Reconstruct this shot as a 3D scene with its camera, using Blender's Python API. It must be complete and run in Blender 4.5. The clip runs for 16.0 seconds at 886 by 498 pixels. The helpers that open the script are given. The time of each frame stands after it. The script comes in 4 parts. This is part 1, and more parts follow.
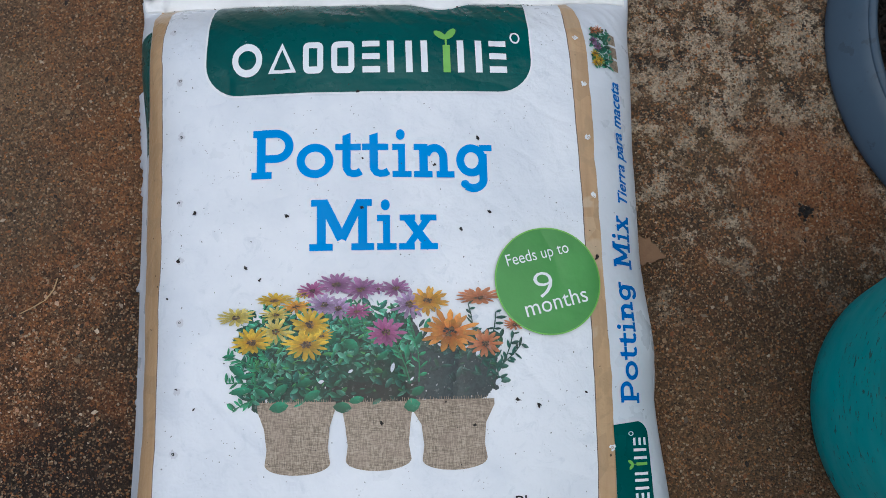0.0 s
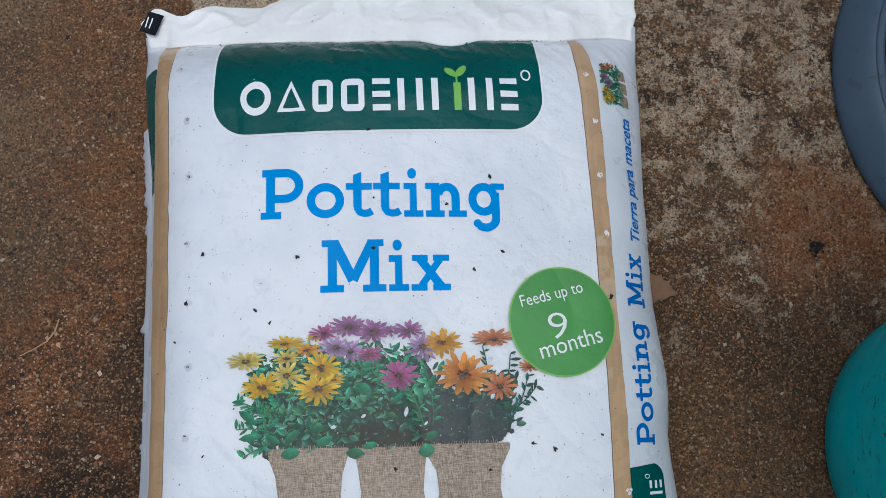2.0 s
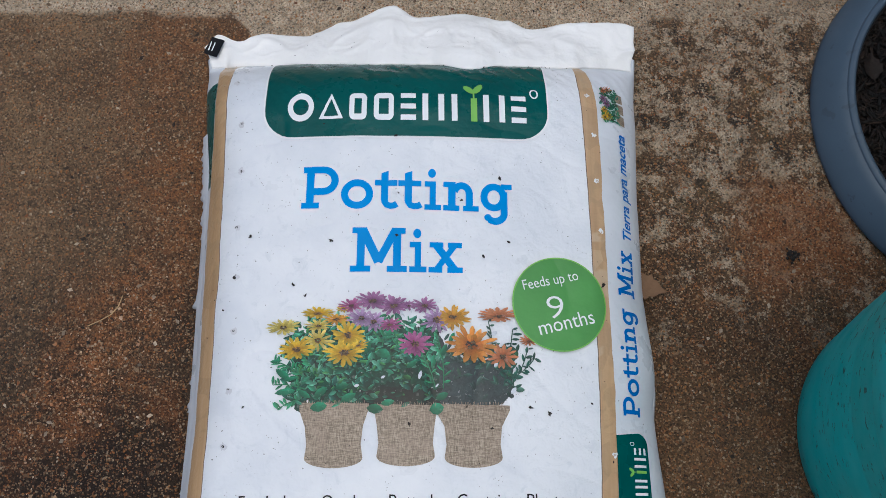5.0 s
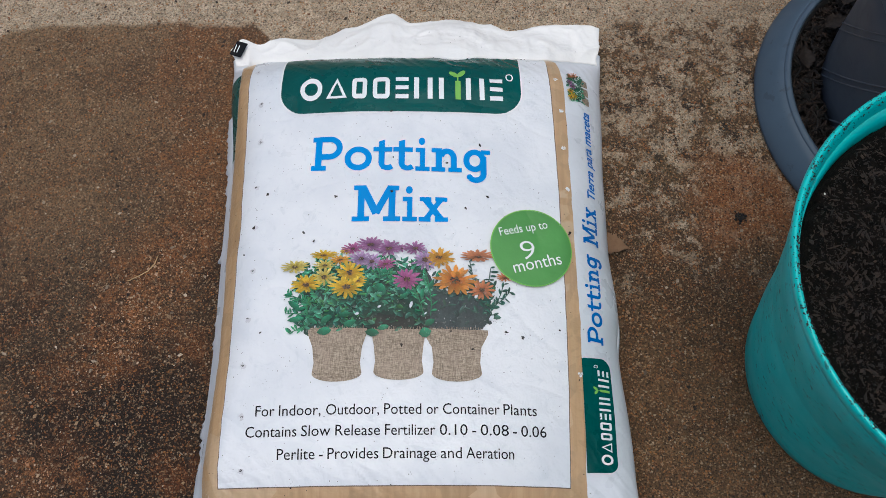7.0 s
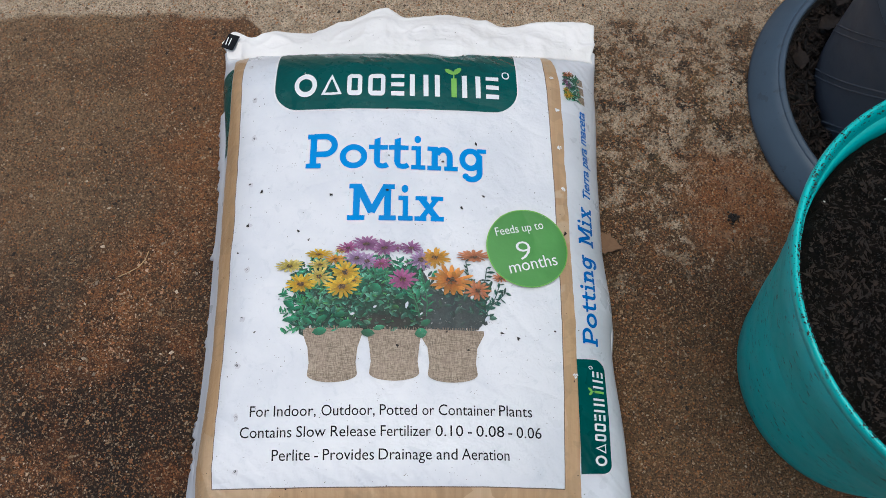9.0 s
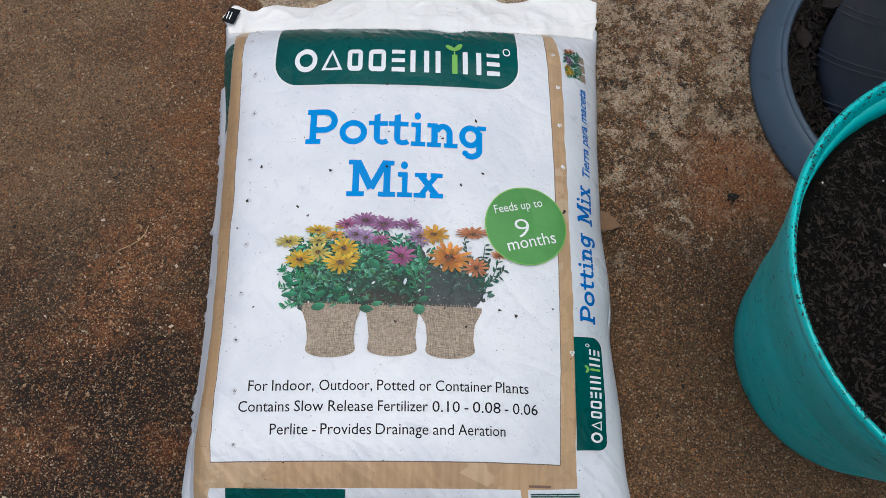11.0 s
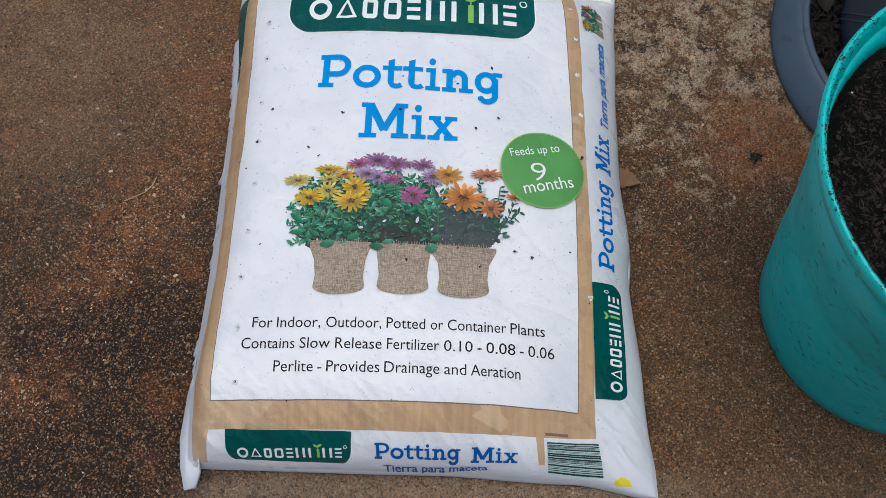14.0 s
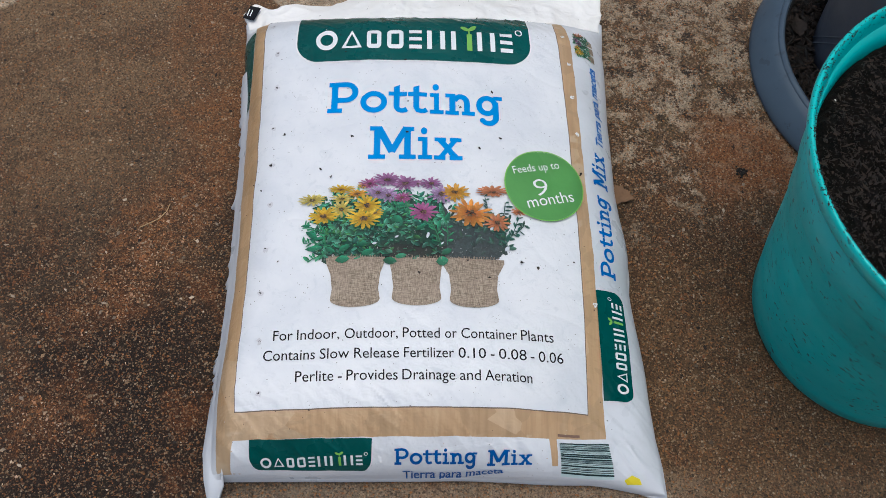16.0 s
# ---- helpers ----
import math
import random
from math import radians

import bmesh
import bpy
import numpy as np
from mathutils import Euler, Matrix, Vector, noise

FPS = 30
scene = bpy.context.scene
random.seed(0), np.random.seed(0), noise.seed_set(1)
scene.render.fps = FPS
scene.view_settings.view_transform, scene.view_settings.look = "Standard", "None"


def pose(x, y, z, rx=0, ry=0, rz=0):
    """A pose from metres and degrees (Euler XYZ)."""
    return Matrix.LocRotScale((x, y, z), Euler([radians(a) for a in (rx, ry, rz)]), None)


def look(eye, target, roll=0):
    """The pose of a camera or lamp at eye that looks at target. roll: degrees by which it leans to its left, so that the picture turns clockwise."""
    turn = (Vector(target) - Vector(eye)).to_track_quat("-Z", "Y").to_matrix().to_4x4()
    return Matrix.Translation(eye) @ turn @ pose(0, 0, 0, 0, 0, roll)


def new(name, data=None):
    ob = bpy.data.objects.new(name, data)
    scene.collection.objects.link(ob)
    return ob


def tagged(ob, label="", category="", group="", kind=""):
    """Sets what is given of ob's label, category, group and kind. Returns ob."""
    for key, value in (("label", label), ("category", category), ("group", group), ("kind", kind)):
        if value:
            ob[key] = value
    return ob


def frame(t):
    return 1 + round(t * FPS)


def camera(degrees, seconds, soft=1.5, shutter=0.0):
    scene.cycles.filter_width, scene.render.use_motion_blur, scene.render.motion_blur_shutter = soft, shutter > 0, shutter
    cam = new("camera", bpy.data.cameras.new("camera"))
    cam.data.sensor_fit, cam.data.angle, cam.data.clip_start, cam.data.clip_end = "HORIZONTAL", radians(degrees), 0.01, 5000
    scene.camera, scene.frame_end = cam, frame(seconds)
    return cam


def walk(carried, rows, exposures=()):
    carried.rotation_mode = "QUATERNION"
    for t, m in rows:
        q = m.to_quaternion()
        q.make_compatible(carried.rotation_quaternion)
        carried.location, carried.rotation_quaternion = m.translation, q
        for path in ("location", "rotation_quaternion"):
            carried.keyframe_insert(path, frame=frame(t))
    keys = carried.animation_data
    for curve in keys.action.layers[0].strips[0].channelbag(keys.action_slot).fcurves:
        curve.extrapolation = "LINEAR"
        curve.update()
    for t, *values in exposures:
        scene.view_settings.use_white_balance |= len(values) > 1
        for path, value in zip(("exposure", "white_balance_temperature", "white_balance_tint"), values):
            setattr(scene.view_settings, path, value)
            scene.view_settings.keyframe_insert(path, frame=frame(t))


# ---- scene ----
from mathutils.geometry import tessellate_polygon

cam = camera(51.5, 16.0, soft=0.55)
PATH = [
    (0, (0.03, 0.108, 0.74), (0.098, 0.52, -1.216), 7.3),
    (0.5, (0.016, 0.112, 0.736), (0.118, 0.528, -1.218), 11.2),
    (1, (0.001, 0.12, 0.735), (0.13, 0.543, -1.216), 14.2),
    (1.5, (-0.003, 0.128, 0.736), (0.134, 0.553, -1.213), 15.1),
    (2, (0.01, 0.127, 0.733), (0.115, 0.575, -1.213), 10.8),
    (2.5, (0.008, 0.121, 0.731), (0.12, 0.586, -1.211), 11.5),
    (3, (0.009, 0.102, 0.738), (0.098, 0.603, -1.196), 8.5),
    (3.2, (0.013, 0.094, 0.744), (0.075, 0.608, -1.187), 5.3),
    (5.3, (0.021, 0.013, 0.827), (0.047, 0.644, -1.07), 2.7),
    (5.5, (0.034, -0.029, 0.837), (0.035, 0.67, -1.037), 1.0),
    (6, (0.06, -0.107, 0.892), (-0.002, 0.683, -0.944), -2.6),
    (6.5, (0.056, -0.115, 0.904), (0.013, 0.654, -0.942), -2.1),
    (7, (0.047, -0.11, 0.898), (0.04, 0.641, -0.955), -1.2),
    (7.5, (0.033, -0.104, 0.905), (0.12, 0.612, -0.96), 5.9),
    (8, (0.032, -0.096, 0.905), (0.1, 0.613, -0.964), 4.5),
    (8.5, (0.029, -0.094, 0.9), (0.077, 0.623, -0.967), 3.1),
    (11, (0.033, -0.093, 0.903), (0.07, 0.573, -0.983), 3.3),
    (11.5, (0.04, -0.116, 0.901), (0.079, 0.517, -0.996), 3.4),
    (12, (0.034, -0.154, 0.894), (0.07, 0.558, -0.975), 2.7),
    (12.5, (0.034, -0.176, 0.879), (0.072, 0.579, -0.973), 3.2),
    (13, (0.035, -0.172, 0.877), (0.063, 0.572, -0.979), 2.6),
    (13.5, (0.031, -0.177, 0.866), (0.059, 0.584, -0.984), 3.2),
    (14, (0.036, -0.195, 0.832), (0.039, 0.618, -0.995), 1.2),
    (14.5, (0.037, -0.216, 0.814), (0.02, 0.635, -0.996), 0.3),
    (15, (0.023, -0.22, 0.821), (0.042, 0.636, -0.986), 1.3),
    (15.5, (0.003, -0.236, 0.841), (0.061, 0.671, -0.94), 2.1),
    (16, (0.0, -0.24, 0.852), (0.065, 0.668, -0.929), 3.2),
]
walk(cam, [(t, look(eye, target, roll)) for t, eye, target, roll in PATH], [(0, -.46, 5900, 2), (3, -.44, 5900, 2), (5.5, -.38, 6150, 4), (7, -.28, 6300, 4), (16, -.25, 6300, 4)])

# ---- world and light: an overcast day ----
SUN_EL, SUN_AZ = 88.0, 190.0
world = bpy.data.worlds.new("overcast_sky")
scene.world = world
world.use_nodes = True
wt = world.node_tree
sky = wt.nodes.new("ShaderNodeTexSky")
sky.sky_type = "NISHITA"
sky.sun_disc = False
sky.sun_elevation, sky.sun_rotation = radians(SUN_EL), radians(SUN_AZ)
sky.air_density, sky.dust_density, sky.ozone_density = 0.85, 5.0, 0.6
wt.links.new(sky.outputs["Color"], wt.nodes["Background"].inputs["Color"])
wt.nodes["Background"].inputs["Strength"].default_value = 0.16
sun_data = bpy.data.lights.new("sun", "SUN")
sun_data.energy, sun_data.angle, sun_data.color = 0.8, radians(70), (1.0, 0.98, 0.96)
sun = new("sun", sun_data)
el, az = radians(SUN_EL), radians(SUN_AZ)
sun.matrix_world = look(Vector((math.sin(az) * math.cos(el), math.cos(az) * math.cos(el), math.sin(el))) * 20, (0, 0, 0))
scene.view_settings.exposure = 0.0


# ---- materials ----
class Nodes:
    """A short way to write a node material."""

    def __init__(self, name):
        self.m = bpy.data.materials.new(name)
        self.m.use_nodes = True
        self.t = self.m.node_tree
        self.p = self.t.nodes["Principled BSDF"]
        self.co = self.add("ShaderNodeTexCoord").outputs["Object"]

    def add(self, kind):
        return self.t.nodes.new(kind)

    def put(self, node, sock, v):
        if isinstance(v, bpy.types.NodeSocket):
            self.t.links.new(v, node.inputs[sock])
        else:
            if isinstance(v, tuple) and len(v) == 3 and len(node.inputs[sock].default_value) == 4:
                v = (*v, 1)
            node.inputs[sock].default_value = v

    def noise(self, scale, detail=4, rough=.55, vec=None, distort=0.0):
        n = self.add("ShaderNodeTexNoise")
        self.put(n, "Vector", vec or self.co)
        self.put(n, "Scale", scale), self.put(n, "Detail", detail), self.put(n, "Roughness", rough), self.put(n, "Distortion", distort)
        return n.outputs["Fac"]

    def voronoi(self, scale, feature="F1", out="Distance", vec=None):
        n = self.add("ShaderNodeTexVoronoi")
        n.feature = feature
        self.put(n, "Vector", vec or self.co), self.put(n, "Scale", scale)
        return n.outputs[out]

    def ramp(self, fac, a, b, lo=0.0, hi=1.0):
        n = self.add("ShaderNodeMapRange")
        n.interpolation_type = "SMOOTHSTEP"
        self.put(n, "Value", fac)
        for s, v in zip(("From Min", "From Max", "To Min", "To Max"), (a, b, lo, hi)):
            self.put(n, s, v)
        return n.outputs["Result"]

    def math(self, op, a, b=0.0, c=0.0):
        n = self.add("ShaderNodeMath")
        n.operation = op
        self.put(n, 0, a), self.put(n, 1, b), self.put(n, 2, c)
        return n.outputs[0]

    def mix(self, fac, a, b, blend="MIX"):
        n = self.add("ShaderNodeMix")
        n.data_type, n.blend_type = "RGBA", blend
        self.put(n, 0, fac), self.put(n, 6, a), self.put(n, 7, b)
        return n.outputs[2]

    def ramp_colors(self, fac, colors):
        n = self.add("ShaderNodeValToRGB")
        e = n.color_ramp.elements
        while len(e) < len(colors):
            e.new(0.5)
        for i, c in enumerate(colors):
            e[i].position, e[i].color = i / (len(colors) - 1), (*c, 1)
        self.put(n, "Fac", fac)
        return n.outputs["Color"]

    def island(self):
        return self.add("ShaderNodeNewGeometry").outputs["Random Per Island"]

    def bump(self, h, strength=.3, dist=.001):
        n = self.add("ShaderNodeBump")
        self.put(n, "Height", h), self.put(n, "Strength", strength), self.put(n, "Distance", dist)
        self.put(self.p, "Normal", n.outputs["Normal"])

    def done(self, color, rough=.5, **more):
        self.put(self.p, "Base Color", color), self.put(self.p, "Roughness", rough)
        for k, v in more.items():
            self.put(self.p, k.replace("_", " "), v)
        return self.m


def printed(name, c, rough=.34, vary=.12, bump=.25, gloss=.3):
    """Ink on plastic film: nearly even colour, faint blotches, fine crumple."""
    n = Nodes(name)
    d = tuple(v * (1 - vary) for v in c)
    col = n.mix(n.ramp(n.noise(14, 5), .35, .7), c, d)
    col = n.mix(n.ramp(n.noise(160, 3), .62, .8, 0, .35), col, tuple(v * .75 for v in c))
    n.bump(n.math("ADD", n.noise(45, 3), n.math("MULTIPLY", n.noise(220, 2), .25)), bump, .002)
    return n.done(col, n.ramp(n.noise(30), .3, .7, rough - .06, rough + .1), Specular_IOR_Level=gloss)


WHITE = printed("white_film", (.68, .71, .76), .32, .08, .4, .5)


def label_film():
    n = Nodes("label_white")
    # uneven gloss and crinkles of the film put into the colour as mottling
    c = n.mix(n.ramp(n.noise(13, 5, .6), .35, .70), (.745, .765, .800), (.655, .685, .735))
    c = n.mix(n.ramp(n.noise(70, 5, .7, distort=.8), .54, .70, 0, .5), c, (.57, .61, .66))
    c = n.mix(n.math("MULTIPLY", n.ramp(n.voronoi(420), .12, .20, 1, 0), n.ramp(n.noise(120, 2), .60, .64)), c, (.30, .30, .30))
    n.bump(n.math("ADD", n.math("ADD", n.noise(38, 3, distort=.6), n.math("MULTIPLY", n.noise(95, 4, .6, distort=1.0), .45)), n.math("MULTIPLY", n.noise(260, 2), .2)), .55, .0025)
    return n.done(c, n.ramp(n.noise(30), .3, .7, .27, .42), Specular_IOR_Level=.45)


LABEL = label_film()
GREEN = printed("panel_green", (.0, .082, .076), .27, .25, .6, .2)
BLUE = printed("ink_blue", (.0, .26, .70), .4, .1, .25, .12)
SIDEBLUE = printed("ink_side_blue", (.0, .14, .50), .4, .1, .25, .15)
NAVY = printed("ink_deep_blue", (.0, .095, .36), .4, .1, .25, .15)
BLACK = printed("ink_black", (.010, .011, .014), .45, .1, .25, .1)
INKWHITE = printed("ink_white", (.80, .82, .84), .36, .05)
LIME = printed("badge_green", (.095, .315, .080), .34, .18, .35, .3)
SPROUT = printed("sprout_green", (.22, .52, .10), .36, .15)
YELLOW = printed("yellow_patch", (.80, .66, .03), .4, .1)
BARCODE = printed("bar_ink", (.01, .035, .04), .35, .1)
PALECYAN = printed("pale_cyan", (.60, .76, .76), .35, .1)


def wood_print():
    n = Nodes("wood_print")
    m = n.add("ShaderNodeMapping")
    n.put(m, "Vector", n.co), n.put(m, "Scale", (170, 9, 9))
    g = n.noise(1, 5, .6, m.outputs["Vector"])
    c = n.ramp_colors(g, [(.30, .18, .09), (.49, .32, .175), (.62, .44, .27)])
    # light and dark of the crumpled film's facets, put into the colour
    c = n.mix(n.ramp(n.noise(26, 4, distort=1.5), .52, .58, 0, .40), c, (.36, .25, .14))
    c = n.mix(n.ramp(n.noise(16, 3, distort=1.0), .60, .64, 0, .5), c, (.60, .48, .34))
    facet = n.add("ShaderNodeSeparateColor")
    n.put(facet, "Color", n.voronoi(30, out="Color"))
    c = n.mix(n.ramp(facet.outputs[0], .66, .72, 0, .26), c, (.28, .19, .105))
    c = n.mix(n.ramp(facet.outputs[1], .80, .86, 0, .25), c, (.66, .53, .38))
    n.bump(n.math("ADD", n.noise(45, 3), n.math("MULTIPLY", n.noise(110, 3, distort=1.0), .5)), .45, .003)
    return n.done(c, .3)


WOOD = wood_print()


def burlap():
    n = Nodes("burlap_print")
    def thread(sx, sy):
        m = n.add("ShaderNodeMapping")
        n.put(m, "Vector", n.co), n.put(m, "Scale", (sx, sy, 50))
        return n.noise(1, 3, .6, m.outputs["Vector"])
    f = n.ramp(n.math("ADD", n.math("MULTIPLY", thread(1700, 240), .5), n.math("MULTIPLY", thread(240, 1700), .5)), .33, .67)
    c = n.ramp_colors(f, [(.098, .070, .046), (.25, .19, .133), (.44, .36, .275)])
    c = n.mix(n.ramp(n.noise(60, 4), .4, .7, 0, .4), c, (.30, .22, .17))
    return n.done(c, .42)


BURLAP = burlap()


def concrete():
    n = Nodes("weathered_concrete")
    sep = n.add("ShaderNodeSeparateXYZ")
    n.put(sep, "Vector", n.co)
    x, y = sep.outputs["X"], sep.outputs["Y"]
    wob = n.math("MULTIPLY", n.math("SUBTRACT", n.noise(14, 5), .5), .10)
    wob2 = n.math("MULTIPLY", n.math("SUBTRACT", n.noise(5, 4), .5), .35)
    fine = n.noise(420, 5, .75)
    grit = n.voronoi(700, out="Color")
    gsep = n.add("ShaderNodeSeparateColor")
    n.put(gsep, "Color", grit)
    g1 = gsep.outputs[0]
    # damp brown base with grey and rust patches
    base = n.mix(n.ramp(n.noise(9, 6, .6), .35, .68), (.082, .042, .020), (.175, .100, .050))
    # darker towards the front left, broken up by noise
    dark_left = n.math("MULTIPLY", n.ramp(n.math("ADD", n.math("ADD", x, wob2), n.math("MULTIPLY", y, .9)), -.24, .06, 1, 0), n.ramp(n.noise(7, 5, .6), .30, .55, .45, 1))
    dark_left = n.math("MULTIPLY", dark_left, n.ramp(n.math("ADD", n.math("SQRT", n.math("ADD", n.math("POWER", n.math("ABSOLUTE", n.math("ADD", x, .35)), 2.0), n.math("POWER", n.math("ABSOLUTE", y), 2.0))), wob2), .35, 1.1, 1, .15))
    dark_left = n.math("MULTIPLY", dark_left, n.ramp(n.math("ADD", x, n.math("MULTIPLY", wob2, .5)), -.46, -.33, .40, 1))
    base = n.mix(n.math("MULTIPLY", dark_left, .94), base, (.024, .014, .008))
    # darker along the bag's left: its contact shade put into the colour, plus damp
    close = n.math("MULTIPLY", n.ramp(n.math("ADD", x, wob), -.46, -.27), n.math("MULTIPLY", n.ramp(x, -.2, -.1, 1, 0), n.ramp(n.math("ADD", y, wob), .12, .34, 1, 0)))
    base = n.mix(n.math("MULTIPLY", close, .75), base, (.026, .015, .009))
    moss = n.math("MULTIPLY", n.ramp(n.noise(17, 4, .6, distort=.4), .56, .68), dark_left)
    base = n.mix(n.math("MULTIPLY", moss, .6), base, (.040, .036, .010))
    base = n.mix(n.math("MULTIPLY", n.ramp(n.noise(6, 5, .6, distort=.5), .54, .72, 0, .45), n.math("SUBTRACT", 1.0, close)), base, (.170, .128, .090))
    base = n.mix(n.ramp(n.noise(11, 6, .65, distort=.3), .53, .68, 0, .75), base, (.22, .080, .026))
    base = n.mix(n.ramp(n.noise(23, 5, .6), .54, .70, 0, .75), base, (.034, .024, .016))
    brown = n.math("MULTIPLY", n.ramp(n.math("ADD", x, wob), .17, .24), .72)
    base = n.mix(brown, base, (.092, .051, .025))
    rusty = n.math("MULTIPLY", n.ramp(n.noise(26, 5, .65), .50, .64), n.ramp(x, .18, .26))
    base = n.mix(n.math("MULTIPLY", rusty, .6), base, (.20, .080, .030))
    # lighter mottled brown at the lower right
    damp = n.math("MULTIPLY", n.ramp(n.math("ADD", x, wob), .20, .25), n.ramp(n.math("ADD", y, wob), .10, .22, 1, 0))
    base = n.mix(n.math("MULTIPLY", damp, n.ramp(n.noise(38, 6, .7), .34, .60, .25, .75)), base, (.215, .128, .064))
    upper = n.math("MULTIPLY", n.math("MULTIPLY", n.ramp(n.math("ADD", y, wob2), .12, .34), n.ramp(n.math("ADD", x, wob), -.34, -.20, 1, .35)), n.ramp(n.noise(12, 5, .6), .34, .60, .35, .85))
    base = n.mix(upper, base, (.285, .195, .118))
    base = n.mix(n.math("MULTIPLY", n.math("MULTIPLY", upper, n.ramp(n.noise(34, 5, .65, distort=.5), .55, .66)), .8), base, (.060, .042, .028))
    # rust beside the bag's upper side
    beside = n.math("MULTIPLY", n.math("MULTIPLY", n.ramp(n.math("ADD", x, wob), -.30, -.245), n.ramp(x, -.2, -.1, 1, 0)), n.ramp(n.math("ADD", y, wob), .26, .38))
    base = n.mix(n.math("MULTIPLY", beside, n.ramp(n.noise(45, 6, .7), .36, .58, .15, .75)), base, (.27, .118, .048))
    # rust streak left of the bag
    d = n.math("ABSOLUTE", n.math("ADD", n.math("SUBTRACT", n.math("MULTIPLY", x, .887), n.math("MULTIPLY", y, .46)), n.math("ADD", wob, .335)))
    reach = n.math("MULTIPLY", n.ramp(n.math("ADD", y, wob), .08, .14), n.ramp(n.math("ADD", y, wob), .25, .34, 1, .25))
    px = n.math("ADD", n.math("ADD", x, wob), .345)
    py = n.math("SUBTRACT", n.math("ADD", y, wob2), .015)
    spot = n.ramp(n.math("SQRT", n.math("ADD", n.math("MULTIPLY", px, px), n.math("MULTIPLY", py, py))), .015, .075, .8, 0)
    streak = n.math("MULTIPLY", n.math("MAXIMUM", n.math("MULTIPLY", n.ramp(d, .0, .062, 1, 0), reach), spot), n.ramp(n.noise(60, 7, .75), .40, .60, .1, 1))
    base = n.mix(n.math("MULTIPLY", streak, .85), base, (.34, .145, .058))
    grey = n.math("MULTIPLY", n.ramp(n.math("ABSOLUTE", n.math("ADD", n.math("SUBTRACT", n.math("MULTIPLY", x, .887), n.math("MULTIPLY", y, .46)), n.math("ADD", wob, .41))), .005, .05, 1, 0), n.ramp(n.noise(20, 5, .6), .35, .55))
    base = n.mix(n.math("MULTIPLY", grey, .4), base, (.130, .095, .060))
    # dry pale ground: behind the bag, and to its side
    edge_y = n.math("ADD", y, n.math("ADD", n.math("MULTIPLY", wob, .35), n.math("ADD", n.ramp(x, -.56, -.45, .08, 0), n.math("MULTIPLY", n.ramp(n.math("ADD", x, wob), -.18, -.12, 0, .06), n.ramp(x, .19, .25, 1, 0)))))
    back = n.math("MULTIPLY", n.ramp(edge_y, .536, .546), n.ramp(n.math("ADD", n.math("ADD", x, wob), n.math("MULTIPLY", n.math("SUBTRACT", n.noise(40, 5, .7), .5), .3)), .16, .36, 1, .55))
    sx = n.ramp(n.math("ADD", x, wob), .14, .24)
    front = n.math("MULTIPLY", n.math("MULTIPLY", n.ramp(n.math("ADD", y, n.math("MULTIPLY", wob, .4)), -.060, -.025, 1, 0), n.ramp(x, -.21, -.15)), n.ramp(x, .20, .30, .42, .08))
    front = n.math("MULTIPLY", front, n.ramp(n.math("ADD", y, wob2), -.34, -.14))
    sx = n.math("MULTIPLY", sx, n.ramp(n.math("ADD", x, wob2), .75, 1.1, 1, .15))
    region = n.math("MULTIPLY", sx, n.ramp(n.math("ADD", y, n.math("MULTIPLY", wob2, .8)), .12, .42))
    patch = n.noise(31, 5, .65)
    lichen = n.ramp(n.math("ADD", n.math("ADD", n.noise(110, 8, .8), n.math("MULTIPLY", region, .12)), n.math("MULTIPLY", n.math("SUBTRACT", patch, .5), .95)), .585, .645)
    base = n.mix(n.math("MULTIPLY", n.ramp(region, .35, 1.0), .6), base, (.135, .092, .053))
    base = n.mix(n.math("MULTIPLY", n.math("MULTIPLY", n.ramp(n.noise(16, 5, .6), .54, .64), region), .45), base, (.090, .072, .028))
    base = n.mix(n.math("MULTIPLY", n.math("MULTIPLY", n.ramp(n.noise(30, 7, .75), .50, .58), region), .92), base, (.024, .021, .018))
    base = n.mix(n.math("MULTIPLY", n.math("MULTIPLY", n.ramp(n.noise(21, 4, .6), .62, .68), region), .6), base, (.17, .125, .045))
    lichen = n.math("MULTIPLY", lichen, n.math("ADD", n.ramp(region, .05, .40, .0, .9), n.ramp(n.noise(150, 3, .6), .60, .66, 0, .10)))
    base = n.mix(n.math("MULTIPLY", lichen, n.ramp(n.noise(48, 4, .6), .32, .6, .5, 1.0)), base, n.mix(n.ramp(n.noise(200, 3, .6), .4, .6), (.47, .39, .30), (.64, .56, .46)))
    dry = n.math("MAXIMUM", back, front)
    pale = n.mix(n.ramp(n.noise(75, 6, .75), .36, .62), (.48, .40, .315), (.76, .66, .54))
    base = n.mix(dry, base, pale)
    rust = n.math("MULTIPLY", n.ramp(n.math("ABSOLUTE", n.math("SUBTRACT", n.math("ADD", x, wob), .372)), .03, .085, 1, 0), n.ramp(n.math("ABSOLUTE", n.math("SUBTRACT", n.math("ADD", y, wob), .305)), .03, .080, 1, 0))
    base = n.mix(n.math("MULTIPLY", n.math("MULTIPLY", rust, n.ramp(n.noise(50, 6, .7), .30, .55, .5, 1)), .9), base, (.285, .115, .045))
    # farther off: even brown and grey patches, with no edges
    away = n.math("SQRT", n.math("ADD", n.math("MULTIPLY", x, x), n.math("MULTIPLY", y, y)))
    base = n.mix(n.ramp(n.math("ADD", away, wob2), .85, 1.5), base, n.mix(n.ramp(n.noise(2.2, 6, .6, distort=.6), .38, .62), (.120, .076, .044), (.230, .170, .115)))
    # grains of sand and small stones
    tone = n.ramp_colors(gsep.outputs[1], [(.50, .19, .06), (.42, .24, .12), (.58, .46, .32), (.36, .14, .05)])
